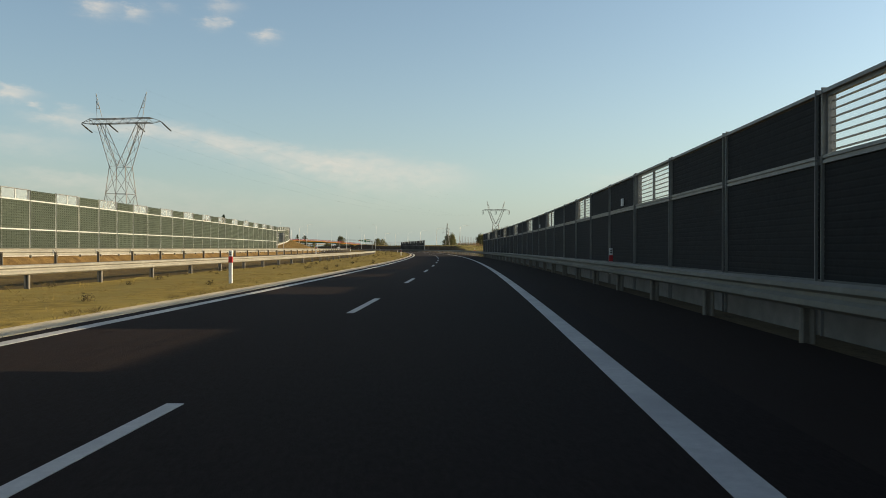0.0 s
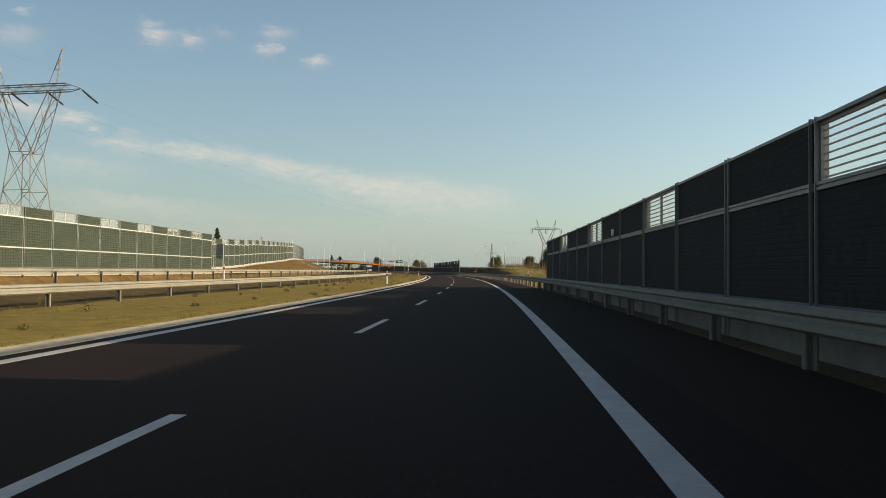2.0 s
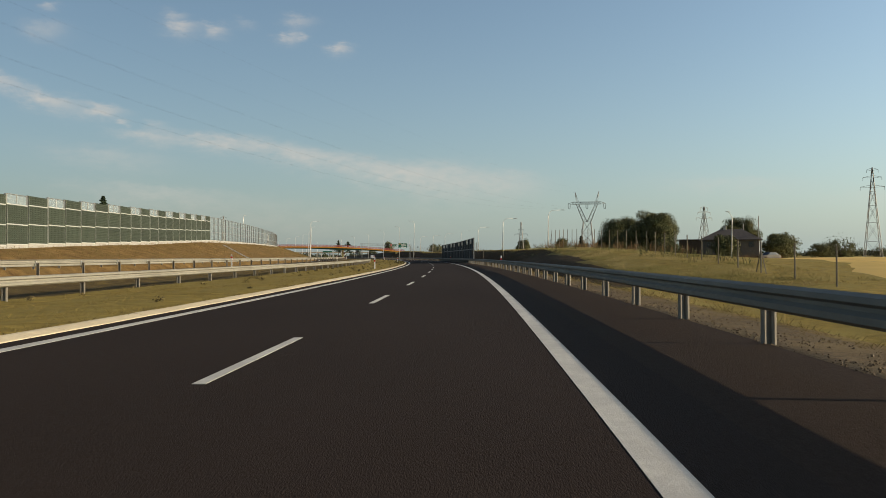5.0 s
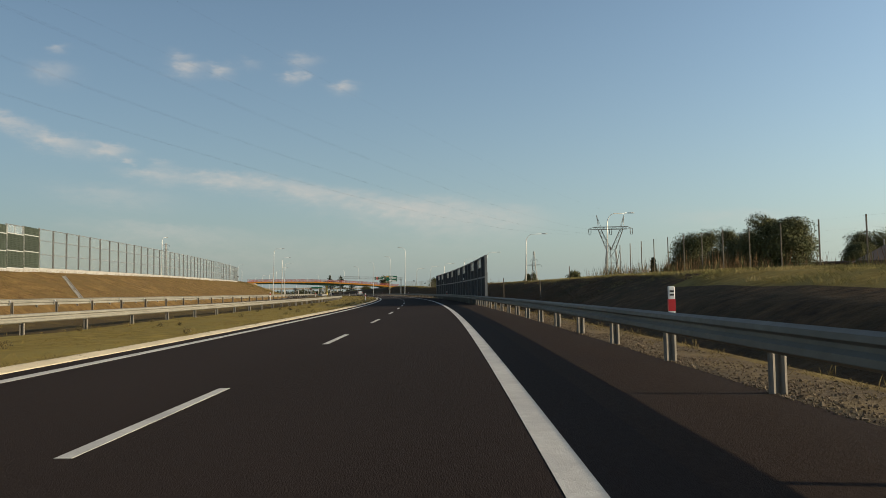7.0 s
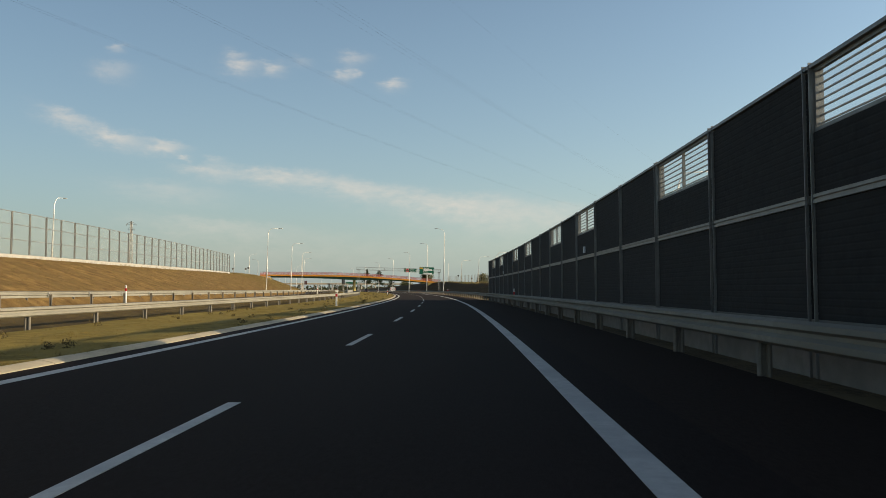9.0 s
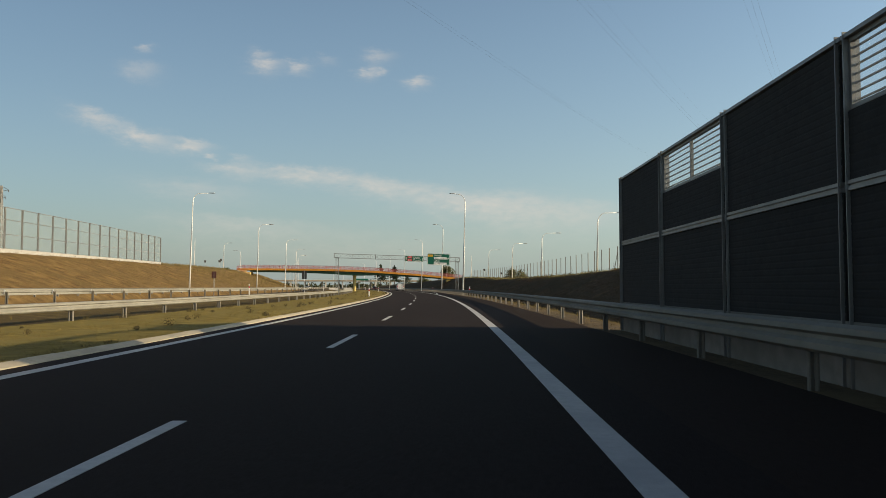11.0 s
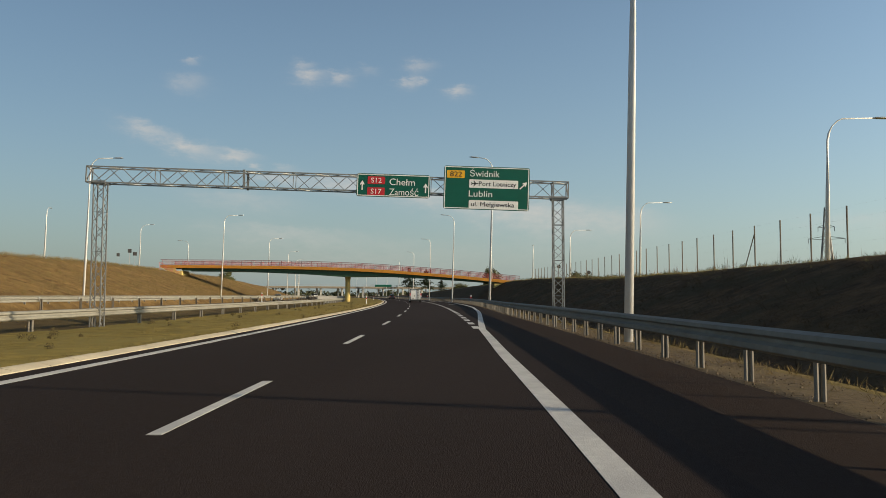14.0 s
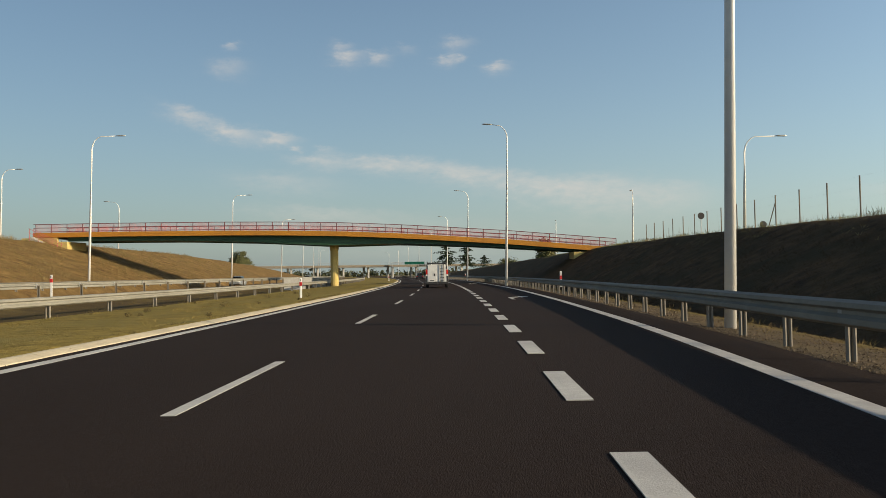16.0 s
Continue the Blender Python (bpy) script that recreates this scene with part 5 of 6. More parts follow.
def marker_post(s, d, z, label):
    mk = thing("marker_post", at(s, d, z), label, "marker post", "marker posts")
    part("post", bevel_box(-0.06, 0.06, -0.03, 0.03, -0.3, 1.02, 0.015), SIGN_W, mk)
    bm = bmesh.new()
    box(bm, -0.064, 0.064, -0.034, 0.034, 0.62, 0.82)
    part("red_band", bm, SIGN_R, mk)
    bm = bmesh.new()
    box(bm, -0.03, 0.03, -0.036, -0.03, 0.87, 0.90)
    box(bm, -0.03, 0.03, -0.036, -0.03, 0.92, 0.95)
    part("number_bars", bm, SIGN_K, mk)


def rail_marker(s, d):
    mk = thing("rail_marker", at(s, d, 0.76), "white and red marker plate fixed to the guard rail", "marker post", "rail markers")
    part("plate", bevel_box(-0.055, 0.055, -0.03, 0.03, -0.4, 0.42, 0.012), SIGN_W, mk)
    bm = bmesh.new()
    box(bm, -0.059, 0.059, -0.034, 0.034, 0.0, 0.2)
    part("red_band", bm, SIGN_R, mk)
    bm = bmesh.new()
    box(bm, -0.035, 0.035, -0.036, -0.03, 0.26, 0.29)
    box(bm, -0.035, 0.035, -0.036, -0.03, 0.32, 0.35)
    part("number_bars", bm, SIGN_K, mk)


marker_post(23.3, -5.65, 0.05, "white roadside marker post with a red band in the median grass")
for s in (123.4, 222.0, 324.0, 425.3, 525.2, 625.0):
    marker_post(s, -5.5, 0.05, "white roadside marker post with a red band in the median grass")
for s in (22.9, 125.0, 223.6, 325.6, 427.0, 526.8, 626.6):
    rail_marker(s, lerp_table(RAIL_R, s)[0] + 0.06)
for s in (122.0, 222.0, 322.5, 422.5, 526.5):
    marker_post(s, -19.0, 0.45, "white roadside marker post beside the opposite carriageway")

# sign seen from its back beside the opposite carriageway
for s, d, top, w, label in ((438.6, -14.9, 3.35, 0.29, "two narrow dark sign plates on a post, seen from the back"), (410.2, -19.85, 2.7, 0.2, "two small brown sign plates beside the opposite guard rail")):
    z = land(s, d)
    sg = thing("road_sign", at(s, d, z), label, "road sign", "median signs")
    bm = bmesh.new()
    tube(bm, [(0, 0, -0.5), (0, 0, top - z)], [0.035, 0.035], 8)
    part("post", bm, ZINC, sg)
    for x in (-0.18, 0.18):
        bm = bmesh.new()
        plate(bm, x * w / 0.29 - w / 2, x * w / 0.29 + w / 2, top - z - (1.1 if w > 0.25 else 0.66), top - z, -0.06, -0.045, 0.03)
        part("plate", bm, BLACKPL if w > 0.25 else REDTILE, sg)
for s, d in ((558.2, 26.5), (554.8, 30.9)):
    q = thing("road_sign", at(s, d, land(s, d)), "round road sign on a thin post, seen from the back", "road sign", "ramp signs")
    bm = bmesh.new()
    tube(bm, [(0, 0, -0.4), (0, 0, 2.6)], [0.04, 0.04], 6)
    part("post", bm, ZINC, q)
    bm = bmesh.new()
    bmesh.ops.create_cone(bm, cap_ends=True, segments=20, radius1=0.32, radius2=0.32, depth=0.02, matrix=pose(0, -0.05, 2.3, 90))
    part("disc", bm, BLACKPL, q)

for s, d, top, w in ((574.5, -51.4, 9.75, 0.55), (583.5, -53.1, 9.65, 0.6), (590.8, -58.6, 9.8, 0.5)):
    z = land(s, d)
    q = thing("road_sign", at(s, d, z, 20), "small dark sign plate on a post above the bank", "road sign", "service road signs")
    bm = bmesh.new()
    tube(bm, [(0, 0, -0.4), (0, 0, top - z)], [0.04, 0.04], 6)
    part("post", bm, ZINC, q)
    bm = bmesh.new()
    plate(bm, -w * 0.6, w * 0.6, top - z - 0.7, top - z, -0.06, -0.045, 0.04)
    part("plate", bm, BLACKPL, q)


def slope_strip(name, s0, d0, s1, d1, width, material, label, category, n=14, steps=False):
    """A concrete strip or flight laid down the slope."""
    ob = thing(name, Matrix.Translation(W(s0, d0, 0)), label, category)
    o = W(s0, d0, 0)
    side = (W(s1, d1, 0) - o).normalized().cross(Vector((0, 0, 1))) * width / 2
    pts = []
    for k in range(n + 1):
        f = k / n
        s, d = s0 + (s1 - s0) * f, d0 + (d1 - d0) * f
        pts.append(W(s, d, land(s, d)) - o)
    if steps:
        for a, b in zip(pts, pts[1:]):
            bm = bmesh.new()
            z = max(a.z, b.z) + 0.03
            lo = [bm.verts.new((q.x, q.y, zz)) for zz in (z - 0.4, z) for q in (a - side, a + side, b + side, b - side)]
            for f in ((0, 3, 2, 1), (4, 5, 6, 7), (0, 1, 5, 4), (1, 2, 6, 5), (2, 3, 7, 6), (3, 0, 4, 7)):
                bm.faces.new([lo[i] for i in f])
            part("step", bm, material, ob)
        bm = bmesh.new()
        for q in pts[::3]:
            bar(bm, q + side, q + side + Vector((0, 0, 1.05)), 0.04)
        bar(bm, pts[0] + side + Vector((0, 0, 1.05)), pts[-1] + side + Vector((0, 0, 1.05)), 0.045)
        part("handrail", bm, PINK, ob, "red steel handrail")
    else:
        prof = ((-1.0, -0.3), (-1.0, 0.10), (-0.7, 0.10), (-0.5, 0.05), (0.5, 0.05), (0.7, 0.10), (1.0, 0.10), (1.0, -0.3))
        for a, b in zip(pts, pts[1:]):
            bm = bmesh.new()
            ends = [[bm.verts.new(q + side * x + Vector((0, 0, z))) for x, z in prof] for q in (a, a.lerp(b, 0.9))]
            for k in range(len(prof)):
                bm.faces.new((ends[0][k], ends[0][(k + 1) % len(prof)], ends[1][(k + 1) % len(prof)], ends[1][k]))
            bm.faces.new(ends[0])
            bm.faces.new(ends[1][::-1])
            bmesh.ops.recalc_face_normals(bm, faces=bm.faces[:])
            part("channel_stone", bm, material, ob)


steps = thing("bank_steps", b_m, "concrete maintenance steps with red handrails beside the bridge abutment", "steps")
for k in range(12):
    x, z = 0.1 + 0.31 * k, 6.5 - 0.165 * k
    part("step", bevel_box(x, x + 0.33, -1.2, -0.4, z - 0.5, z, 0.01), CONCRETE, steps)
for y in (-1.25, -0.35):
    bm = bmesh.new()
    for k in range(4):
        bar(bm, (0.2 + 1.15 * k, y, 6.0 - 0.61 * k), (0.2 + 1.15 * k, y, 7.5 - 0.61 * k), 0.04)
    for h in (0.55, 1.05):
        bar(bm, (0.1, y, 6.5 + h), (3.9, y, 4.5 + h), 0.04)
    part("handrail", bm, PINK, steps, "red steel handrail")
slope_strip("drainage_chute", 303.0, -39.8, 289.0, -32.0, 0.42, CONCRETE, "pale concrete drainage chute down the grassy bank", "drain", 14)

# ---- vehicles ----


def wheel(parent, x, y, r=0.33, w=0.21):
    bm = bmesh.new()
    pr = [(r * 0.62, -w / 2), (r * 0.93, -w / 2), (r, -w / 2 + 0.03), (r, w / 2 - 0.03), (r * 0.93, w / 2), (r * 0.62, w / 2)]
    n = 20
    rings = [[bm.verts.new((o, rr * math.cos(6.2832 * k / n), rr * math.sin(6.2832 * k / n))) for k in range(n)] for rr, o in pr]
    for i in range(len(pr)):
        a, b = rings[i], rings[(i + 1) % len(pr)]
        for k in range(n):
            bm.faces.new((a[k], a[(k + 1) % n], b[(k + 1) % n], b[k]))
    bmesh.ops.recalc_face_normals(bm, faces=bm.faces[:])
    ty = part("wheel", bm, RUBBER, parent, m=pose(x, y, r))
    bm = bmesh.new()
    bmesh.ops.create_cone(bm, cap_ends=True, segments=16, radius1=r * 0.63, radius2=r * 0.58, depth=w * 0.8, matrix=pose(0, 0, 0, 0, 90, 0))
    part("rim", bm, ZINC, ty)


def loft(sections, n_side=None):
    """sections: (y, [(x, z), ...]) closed outlines joined in order."""
    bm = bmesh.new()
    rings = [[bm.verts.new((x, y, z)) for x, z in o] for y, o in sections]
    n = len(rings[0])
    for r0, r1 in zip(rings, rings[1:]):
        for k in range(n):
            bm.faces.new((r0[k], r0[(k + 1) % n], r1[(k + 1) % n], r1[k]))
    bm.faces.new(rings[0])
    bm.faces.new(rings[-1][::-1])
    bmesh.ops.recalc_face_normals(bm, faces=bm.faces[:])
    return bm


def outline(w, z0, z1, top_w, r=0.12):
    """Half widths at the sill and roof; rounded roof edges."""
    zb = z0 + (z1 - z0) * 0.45
    side = [(w * 0.97, z0), (w, z0 + 0.12), (w, zb), (top_w + 0.02, z1 - r), (top_w - r * 0.5, z1 - r * 0.2), (top_w - r * 1.6, z1)]
    return side + [(-x, z) for x, z in side[::-1]]


def van(m):
    v = thing("van", m, "white panel van with a black rear ladder and roof rack", "van")
    H, R = 1.95, 0.95
    secs = [(0.0, outline(0.93, 0.30, H - 0.03, 0.80)), (0.06, outline(R, 0.28, H, 0.83)), (1.2, outline(R, 0.28, H + 0.01, 0.83)), (2.6, outline(R, 0.28, H, 0.83)), (3.3, outline(R, 0.28, H - 0.06, 0.81)),
            (3.75, outline(R, 0.28, H - 0.3, 0.78)), (4.15, outline(0.94, 0.28, 1.42, 0.78)), (4.35, outline(0.93, 0.28, 1.12, 0.8)), (4.7, outline(0.86, 0.3, 0.98, 0.72)), (4.82, outline(0.72, 0.34, 0.8, 0.6))]
    part("body", loft(secs), VANWHITE, v)
    for x0, x1, nm in ((-0.76, 0.045, "rear_door"), (0.055, 0.76, "rear_door")):
        dr = part("door", bevel_box(x0, x1, -0.025, 0.01, 0.52, 1.86, 0.012), VANWHITE, v, "white rear door leaf")
        if x0 < 0:
            part("handle", bevel_box(-0.24, -0.14, -0.045, -0.024, 0.98, 1.2, 0.01), BLACKPL, dr)
    part("bumper", bevel_box(-0.95, 0.95, -0.09, 0.12, 0.28, 0.50, 0.03), BLACKPL, v, "dark grey plastic rear bumper")
    for sx in (-1, 1):
        tl = part("tail_light", bevel_box(min(sx * 0.79, sx * 0.93), max(sx * 0.79, sx * 0.93), -0.03, 0.1, 1.12, 1.52, 0.015), TAIL, v, "red tail light")
        part("clear_lens", bevel_box(min(sx * 0.80, sx * 0.92), max(sx * 0.80, sx * 0.92), -0.034, 0.05, 1.0, 1.11, 0.01), SIGN_W, tl)
        part("pillar_trim", bevel_box(min(sx * 0.8, sx * 0.94), max(sx * 0.8, sx * 0.94), -0.012, 0.1, 0.5, 0.99, 0.01), BLACKPL, v)
        part("upper_trim", bevel_box(min(sx * 0.76, sx * 0.86), max(sx * 0.76, sx * 0.86), -0.012, 0.1, 1.54, 1.86, 0.01), BLACKPL, v)
        part("mirror", bevel_box(min(sx * 0.98, sx * 1.18), max(sx * 0.98, sx * 1.18), 3.72, 3.84, 1.05, 1.35, 0.03), BLACKPL, v)
        part("mirror_arm", bevel_box(min(sx * 0.9, sx * 1.0), max(sx * 0.9, sx * 1.0), 3.75, 3.81, 1.12, 1.2, 0.01), BLACKPL, v)
        part("side_window", bevel_box(min(sx * 0.86, sx * 0.935), max(sx * 0.86, sx * 0.935), 2.95, 3.85, 1.15, 1.62, 0.02), DARKGLASS, v)
        part("side_moulding", bevel_box(min(sx * 0.945, sx * 0.965), max(sx * 0.945, sx * 0.965), 0.3, 2.5, 1.09, 1.13, 0.005), BLACKPL, v)
        for y in (0.85, 3.95):
            wheel(v, sx * 0.82, y)
    bm = bmesh.new()
    for x in (0.28, 0.58):
        bar(bm, (x, -0.08, 0.55), (x, -0.08, 1.95), 0.03, 6)
        bar(bm, (x, -0.08, 1.95), (x, 0.25, 2.05), 0.03, 6)
    for k in range(6):
        bar(bm, (0.28, -0.08, 0.6 + 0.26 * k), (0.58, -0.08, 0.6 + 0.26 * k), 0.028, 6)
    part("ladder", bm, BLACKPL, v, "black rear ladder")
    bm = bmesh.new()
    for x in (-0.8, 0.8):
        bar(bm, (x, 0.05, 2.08), (x, 2.9, 2.08), 0.045, 6)
        bar(bm, (x, 0.1, 2.22), (x, 2.7, 2.22), 0.03, 6)
        for y in (0.08, 0.9, 1.8, 2.7):
            bar(bm, (x, y, 1.92), (x, y, 2.22), 0.03, 6)
    for y in (0.05, 0.6, 1.2, 1.8, 2.4, 2.9):
        bar(bm, (-0.8, y, 2.08), (0.8, y, 2.08), 0.045, 6)
    part("roof_rack", bm, BLACKPL, v, "black steel roof rack")
    pl = part("number_plate", bevel_box(-0.66, -0.16, -0.04, -0.024, 0.56, 0.68, 0.004), SIGN_W, v, "white number plate")
    bm = bmesh.new()
    box(bm, -0.6, -0.22, -0.045, -0.04, 0.59, 0.65)
    part("number_bars", bm, SIGN_K, pl)
    part("windscreen", loft([(3.45, [(-0.72, 1.76), (0.72, 1.76), (0.72, 1.80), (-0.72, 1.80)]), (4.2, [(-0.76, 1.26), (0.76, 1.26), (0.76, 1.32), (-0.76, 1.32)])]), DARKGLASS, v)
    return v


van(at(550.5, 1.36, 0.0))


def car(m, paint, label, lights=TAIL):
    c = thing("car", m, label, "car", "passing cars")
    low = [(0.0, outline(0.74, 0.32, 0.78, 0.66, 0.08)), (0.12, outline(0.86, 0.24, 0.93, 0.76, 0.1)), (1.0, outline(0.89, 0.2, 0.98, 0.8, 0.1)), (3.1, outline(0.89, 0.2, 0.94, 0.8, 0.1)), (3.9, outline(0.86, 0.24, 0.82, 0.74, 0.1)), (4.25, outline(0.7, 0.32, 0.62, 0.6, 0.08))]
    part("body", loft(low), paint, c)
    cab = [(0.15, [(-0.68, 0.9), (0.68, 0.9), (0.66, 0.95), (-0.66, 0.95)]), (0.75, [(-0.74, 0.9), (0.74, 0.9), (0.58, 1.4), (-0.58, 1.4)]), (1.6, [(-0.76, 0.9), (0.76, 0.9), (0.6, 1.46), (-0.6, 1.46)]),
           (2.3, [(-0.76, 0.9), (0.76, 0.9), (0.58, 1.42), (-0.58, 1.42)]), (3.15, [(-0.72, 0.88), (0.72, 0.88), (0.68, 0.93), (-0.68, 0.93)])]
    part("cabin_glass", loft(cab), DARKGLASS, c)
    part("roof", loft([(0.72, [(-0.57, 1.395), (0.57, 1.395), (0.55, 1.425), (-0.55, 1.425)]), (1.6, [(-0.6, 1.455), (0.6, 1.455), (0.56, 1.49), (-0.56, 1.49)]), (2.3, [(-0.58, 1.415), (0.58, 1.415), (0.55, 1.44), (-0.55, 1.44)])]), paint, c)
    for sx in (-1, 1):
        part("rear_light", bevel_box(min(sx * 0.5, sx * 0.8), max(sx * 0.5, sx * 0.8), -0.01, 0.1, 0.66, 0.8, 0.02), TAIL, c)
        part("headlight", bevel_box(min(sx * 0.42, sx * 0.74), max(sx * 0.42, sx * 0.74), 4.0, 4.17, 0.56, 0.70, 0.03), SIGN_W, c)
        for y in (0.8, 3.4):
            wheel(c, sx * 0.78, y, 0.31, 0.19)
    part("bumper", bevel_box(-0.8, 0.8, -0.05, 0.08, 0.3, 0.5, 0.03), paint, c)
    return c


car(at(668.0, 1.6, 0.0), CARDARK, "dark hatchback driving away on the carriageway")
car(at(690.0, -26.6, -0.09, 180), CARSILVER, "silver car on the opposite carriageway")
car(at(602.0, -27.0, -0.09, 180), CARSILVER, "silver saloon on the opposite carriageway behind the guard rails")
car(at(760.0, -23.2, 0.37, 180), CARWHITE, "white car far off on the opposite carriageway")
car(at(860.0, -23.2, 0.37, 180), CARDARK, "dark car on the opposite carriageway behind the guard rails")
p = W(325, 62, 0)
car(Matrix.Translation((p.x, p.y, land(325, 62))) @ pose(0, 0, 0, 0, 0, 60), CARDARK, "dark car parked by the house at the field edge")

# ---- trees ----


def leaf_cloud(bm, rng, centre, rad, count, size, squash=0.8):
    """Small bent leaf clumps scattered in and on an uneven ball."""
    for _ in range(count):
        v = Vector((rng.gauss(0, 1), rng.gauss(0, 1), rng.gauss(0, 1))).normalized()
        r = rad * (0.4 + 0.75 * rng.random() ** 0.8)
        p = centre + Vector((v.x * r, v.y * r, v.z * r * squash))
        q = (v + Vector((rng.gauss(0, 0.4), rng.gauss(0, 0.4), rng.gauss(0.15, 0.4)))).to_track_quat("Z", "Y") @ Euler((0, 0, rng.uniform(0, 6.28))).to_quaternion()
        k = size * rng.uniform(0.6, 1.4)
        pts = [Vector((-k, 0, 0)), Vector((0, -k * 0.6, k * 0.25)), Vector((k, 0, 0)), Vector((0, k * 0.6, k * 0.25))]
        vs = [bm.verts.new(p + q @ a) for a in pts]
        bm.faces.new((vs[0], vs[1], vs[3]))
        bm.faces.new((vs[1], vs[2], vs[3]))


def broad_tree(p, h, w, seed, label, density=1.0):
    rng = random.Random(seed)
    t = thing("tree", Matrix.Translation(p), label, "tree", "trees")
    bm = bmesh.new()
    tube(bm, [(0, 0, -0.4), (0.1, 0.05, h * 0.2), (0.05, 0.1, h * 0.45), (0, 0, h * 0.7)], [h * 0.035, h * 0.026, h * 0.018, h * 0.006], 8)
    lobes = []
    for k in range(40):
        a = rng.uniform(0, 6.28)
        q = rng.uniform(0.16, 0.88)
        rr = w * 0.5 * (1.0 - abs(q - 0.45) * 1.1) * rng.uniform(0.45, 0.9)
        c = Vector((math.cos(a) * rr, math.sin(a) * rr, h * q))
        lobes.append((c, h * rng.uniform(0.09, 0.19)))
        tube(bm, [(0, 0, h * q * 0.6), tuple(c * 0.5 + Vector((0, 0, h * q * 0.38))), tuple(c)], [h * 0.01, h * 0.007, h * 0.002], 5)
    part("trunk", bm, BARK, t)
    bm = bmesh.new()
    for c, r in lobes:
        leaf_cloud(bm, rng, c, r, int(130 * density), h * 0.027 / max(1.0, density) ** 0.5)
    leaf_cloud(bm, rng, Vector((0, 0, h * 0.5)), w * 0.4, int(1500 * density), h * 0.034 / max(1.0, density) ** 0.5)
    part("crown", bm, LEAF, t)
    return t


def conifer(p, h, w, seed, label, bare=0.12, ragged=0.25):
    rng = random.Random(seed)
    t = thing("conifer", Matrix.Translation(p), label, "conifer", "trees")
    bm = bmesh.new()
    tube(bm, [(0, 0, -0.4), (0, 0, h * 0.5), (0, 0, h)], [h * 0.022, h * 0.014, h * 0.003], 7)
    crown = bmesh.new()
    z = h * bare
    while z < h * 0.99:
        q = (z - h * bare) / (h * (1 - bare))
        reach = w * 0.5 * (1 - q) ** 0.8 * rng.uniform(1 - ragged, 1 + ragged) + 0.1
        for k in range(7):
            a = rng.uniform(0, 6.28)
            l = reach * rng.uniform(0.6, 1.1)
            tip = Vector((math.cos(a) * l, math.sin(a) * l, z - l * 0.15))
            bar(bm, (0, 0, z), tip, h * 0.003, 3)
            for f in (0.35, 0.6, 0.8, 1.0):
                leaf_cloud(crown, rng, Vector((0, 0, z)).lerp(tip, f), l * 0.16 + 0.08, 7, h * 0.018, 0.5)
        z += h * 0.032
    part("trunk", bm, BARK, t)
    part("needles", crown, NEEDLE, t)
    return t


TREE = "dense dark green broadleaf tree at the field edge"
for s, d, h, w, sd in ((305.5, 47.0, 11.0, 11.0, 1), (317, 48.0, 9.6, 10, 2), (331.8, 47.5, 10.4, 11, 3), (338, 81, 10.9, 10, 4), (333, 76, 8.6, 7, 5)):
    p = W(s, d, land(s, d) - 0.1)
    broad_tree(p, h - p.z, w, sd, TREE, 6.0)
for s, d, h, w, sd in ((300.5, 46.5, 4.6, 5, 8), (311, 45, 6.2, 8, 9), (324, 46, 5.0, 6, 10), (337, 46, 5.6, 6, 22), (294, 57.0, 5.2, 6, 43), (305, 73.0, 5.8, 7, 44), (296, 47.0, 3.6, 6, 45)):
    p = W(s, d, land(s, d) - 0.1)
    broad_tree(p, h - p.z, w, sd, "low dense bush in front of the field trees", 1.6)
p = W(313.5, 33.9, land(313.5, 33.9) - 0.1)
conifer(p, 5.5 - p.z, 1.7, 30, "small slim dark conifer on the bank behind the fence", 0.03, 0.15)
for az, el, dist, w, sd in ((24.4, 1.0, 340, 16, 14), (23.3, 0.7, 320, 10, 24), (20.7, 1.4, 260, 11, 25), (-4.3, 1.1, 640, 8, 17), (24.6, 0.5, 520, 14, 18), (27.5, 0.42, 560, 14, 19), (30.0, 0.5, 600, 16, 20), (9.0, 0.9, 330, 6, 21)):
    q = bearing(eye4, az, dist)
    broad_tree(Vector((q.x, q.y, -1.2)), 2.3 + dist * math.tan(radians(el)), w, sd, "distant broadleaf tree on the skyline", 0.6)
for s, d, h, w, sd in ((319, -68.4, 14.5, 5.0, 31),):
    z = land(s, d)
    conifer(W(s, d, z), h - z, w, sd, "dark conifer behind the noise barrier")
for sp, dp, hp_, wp, sd in ((818, 24.3, 15.6, 9.5, 32), (828, 34.7, 15.4, 7.5, 33), (812, 40.0, 9.0, 9.0, 34)):
    p = W(sp, dp, land(sp, dp) - 0.2)
    conifer(p, hp_ - p.z, wp, sd, "tall ragged dark pine on the bank beside the road", 0.3, 0.8)
for az, d_, h, w, sd in ((-7.6, 265, 6.5, 10, 36), (-5.2, 300, 6, 12, 38)):
    q = bearing(cam_end, az, d_)
    broad_tree(Vector((q.x, q.y, 0.0)), h, w, sd, "rounded broadleaf tree beyond the overpass", 0.8)

for s, d, h, w, sd in ((725.6, 82.4, 11.2, 14, 26),):
    p = W(s, d, land(s, d) - 0.3)
    broad_tree(p, h - p.z, w, sd, "low dark bush far behind the bank", 0.8)
for s, d, top, w, sd in ((1245, 457, 29.5, 28, 15), (894, 283.5, 21.3, 15, 27)):
    p = W(s, d, -0.5)
    broad_tree(p, top, w, sd, "dark rounded clump of trees on the far skyline", 0.8)
p = W(903, -73, land(903, -73) - 0.3)
broad_tree(p, 16.0 - p.z, 13, 37, "rounded broadleaf tree beyond the overpass", 2.0)

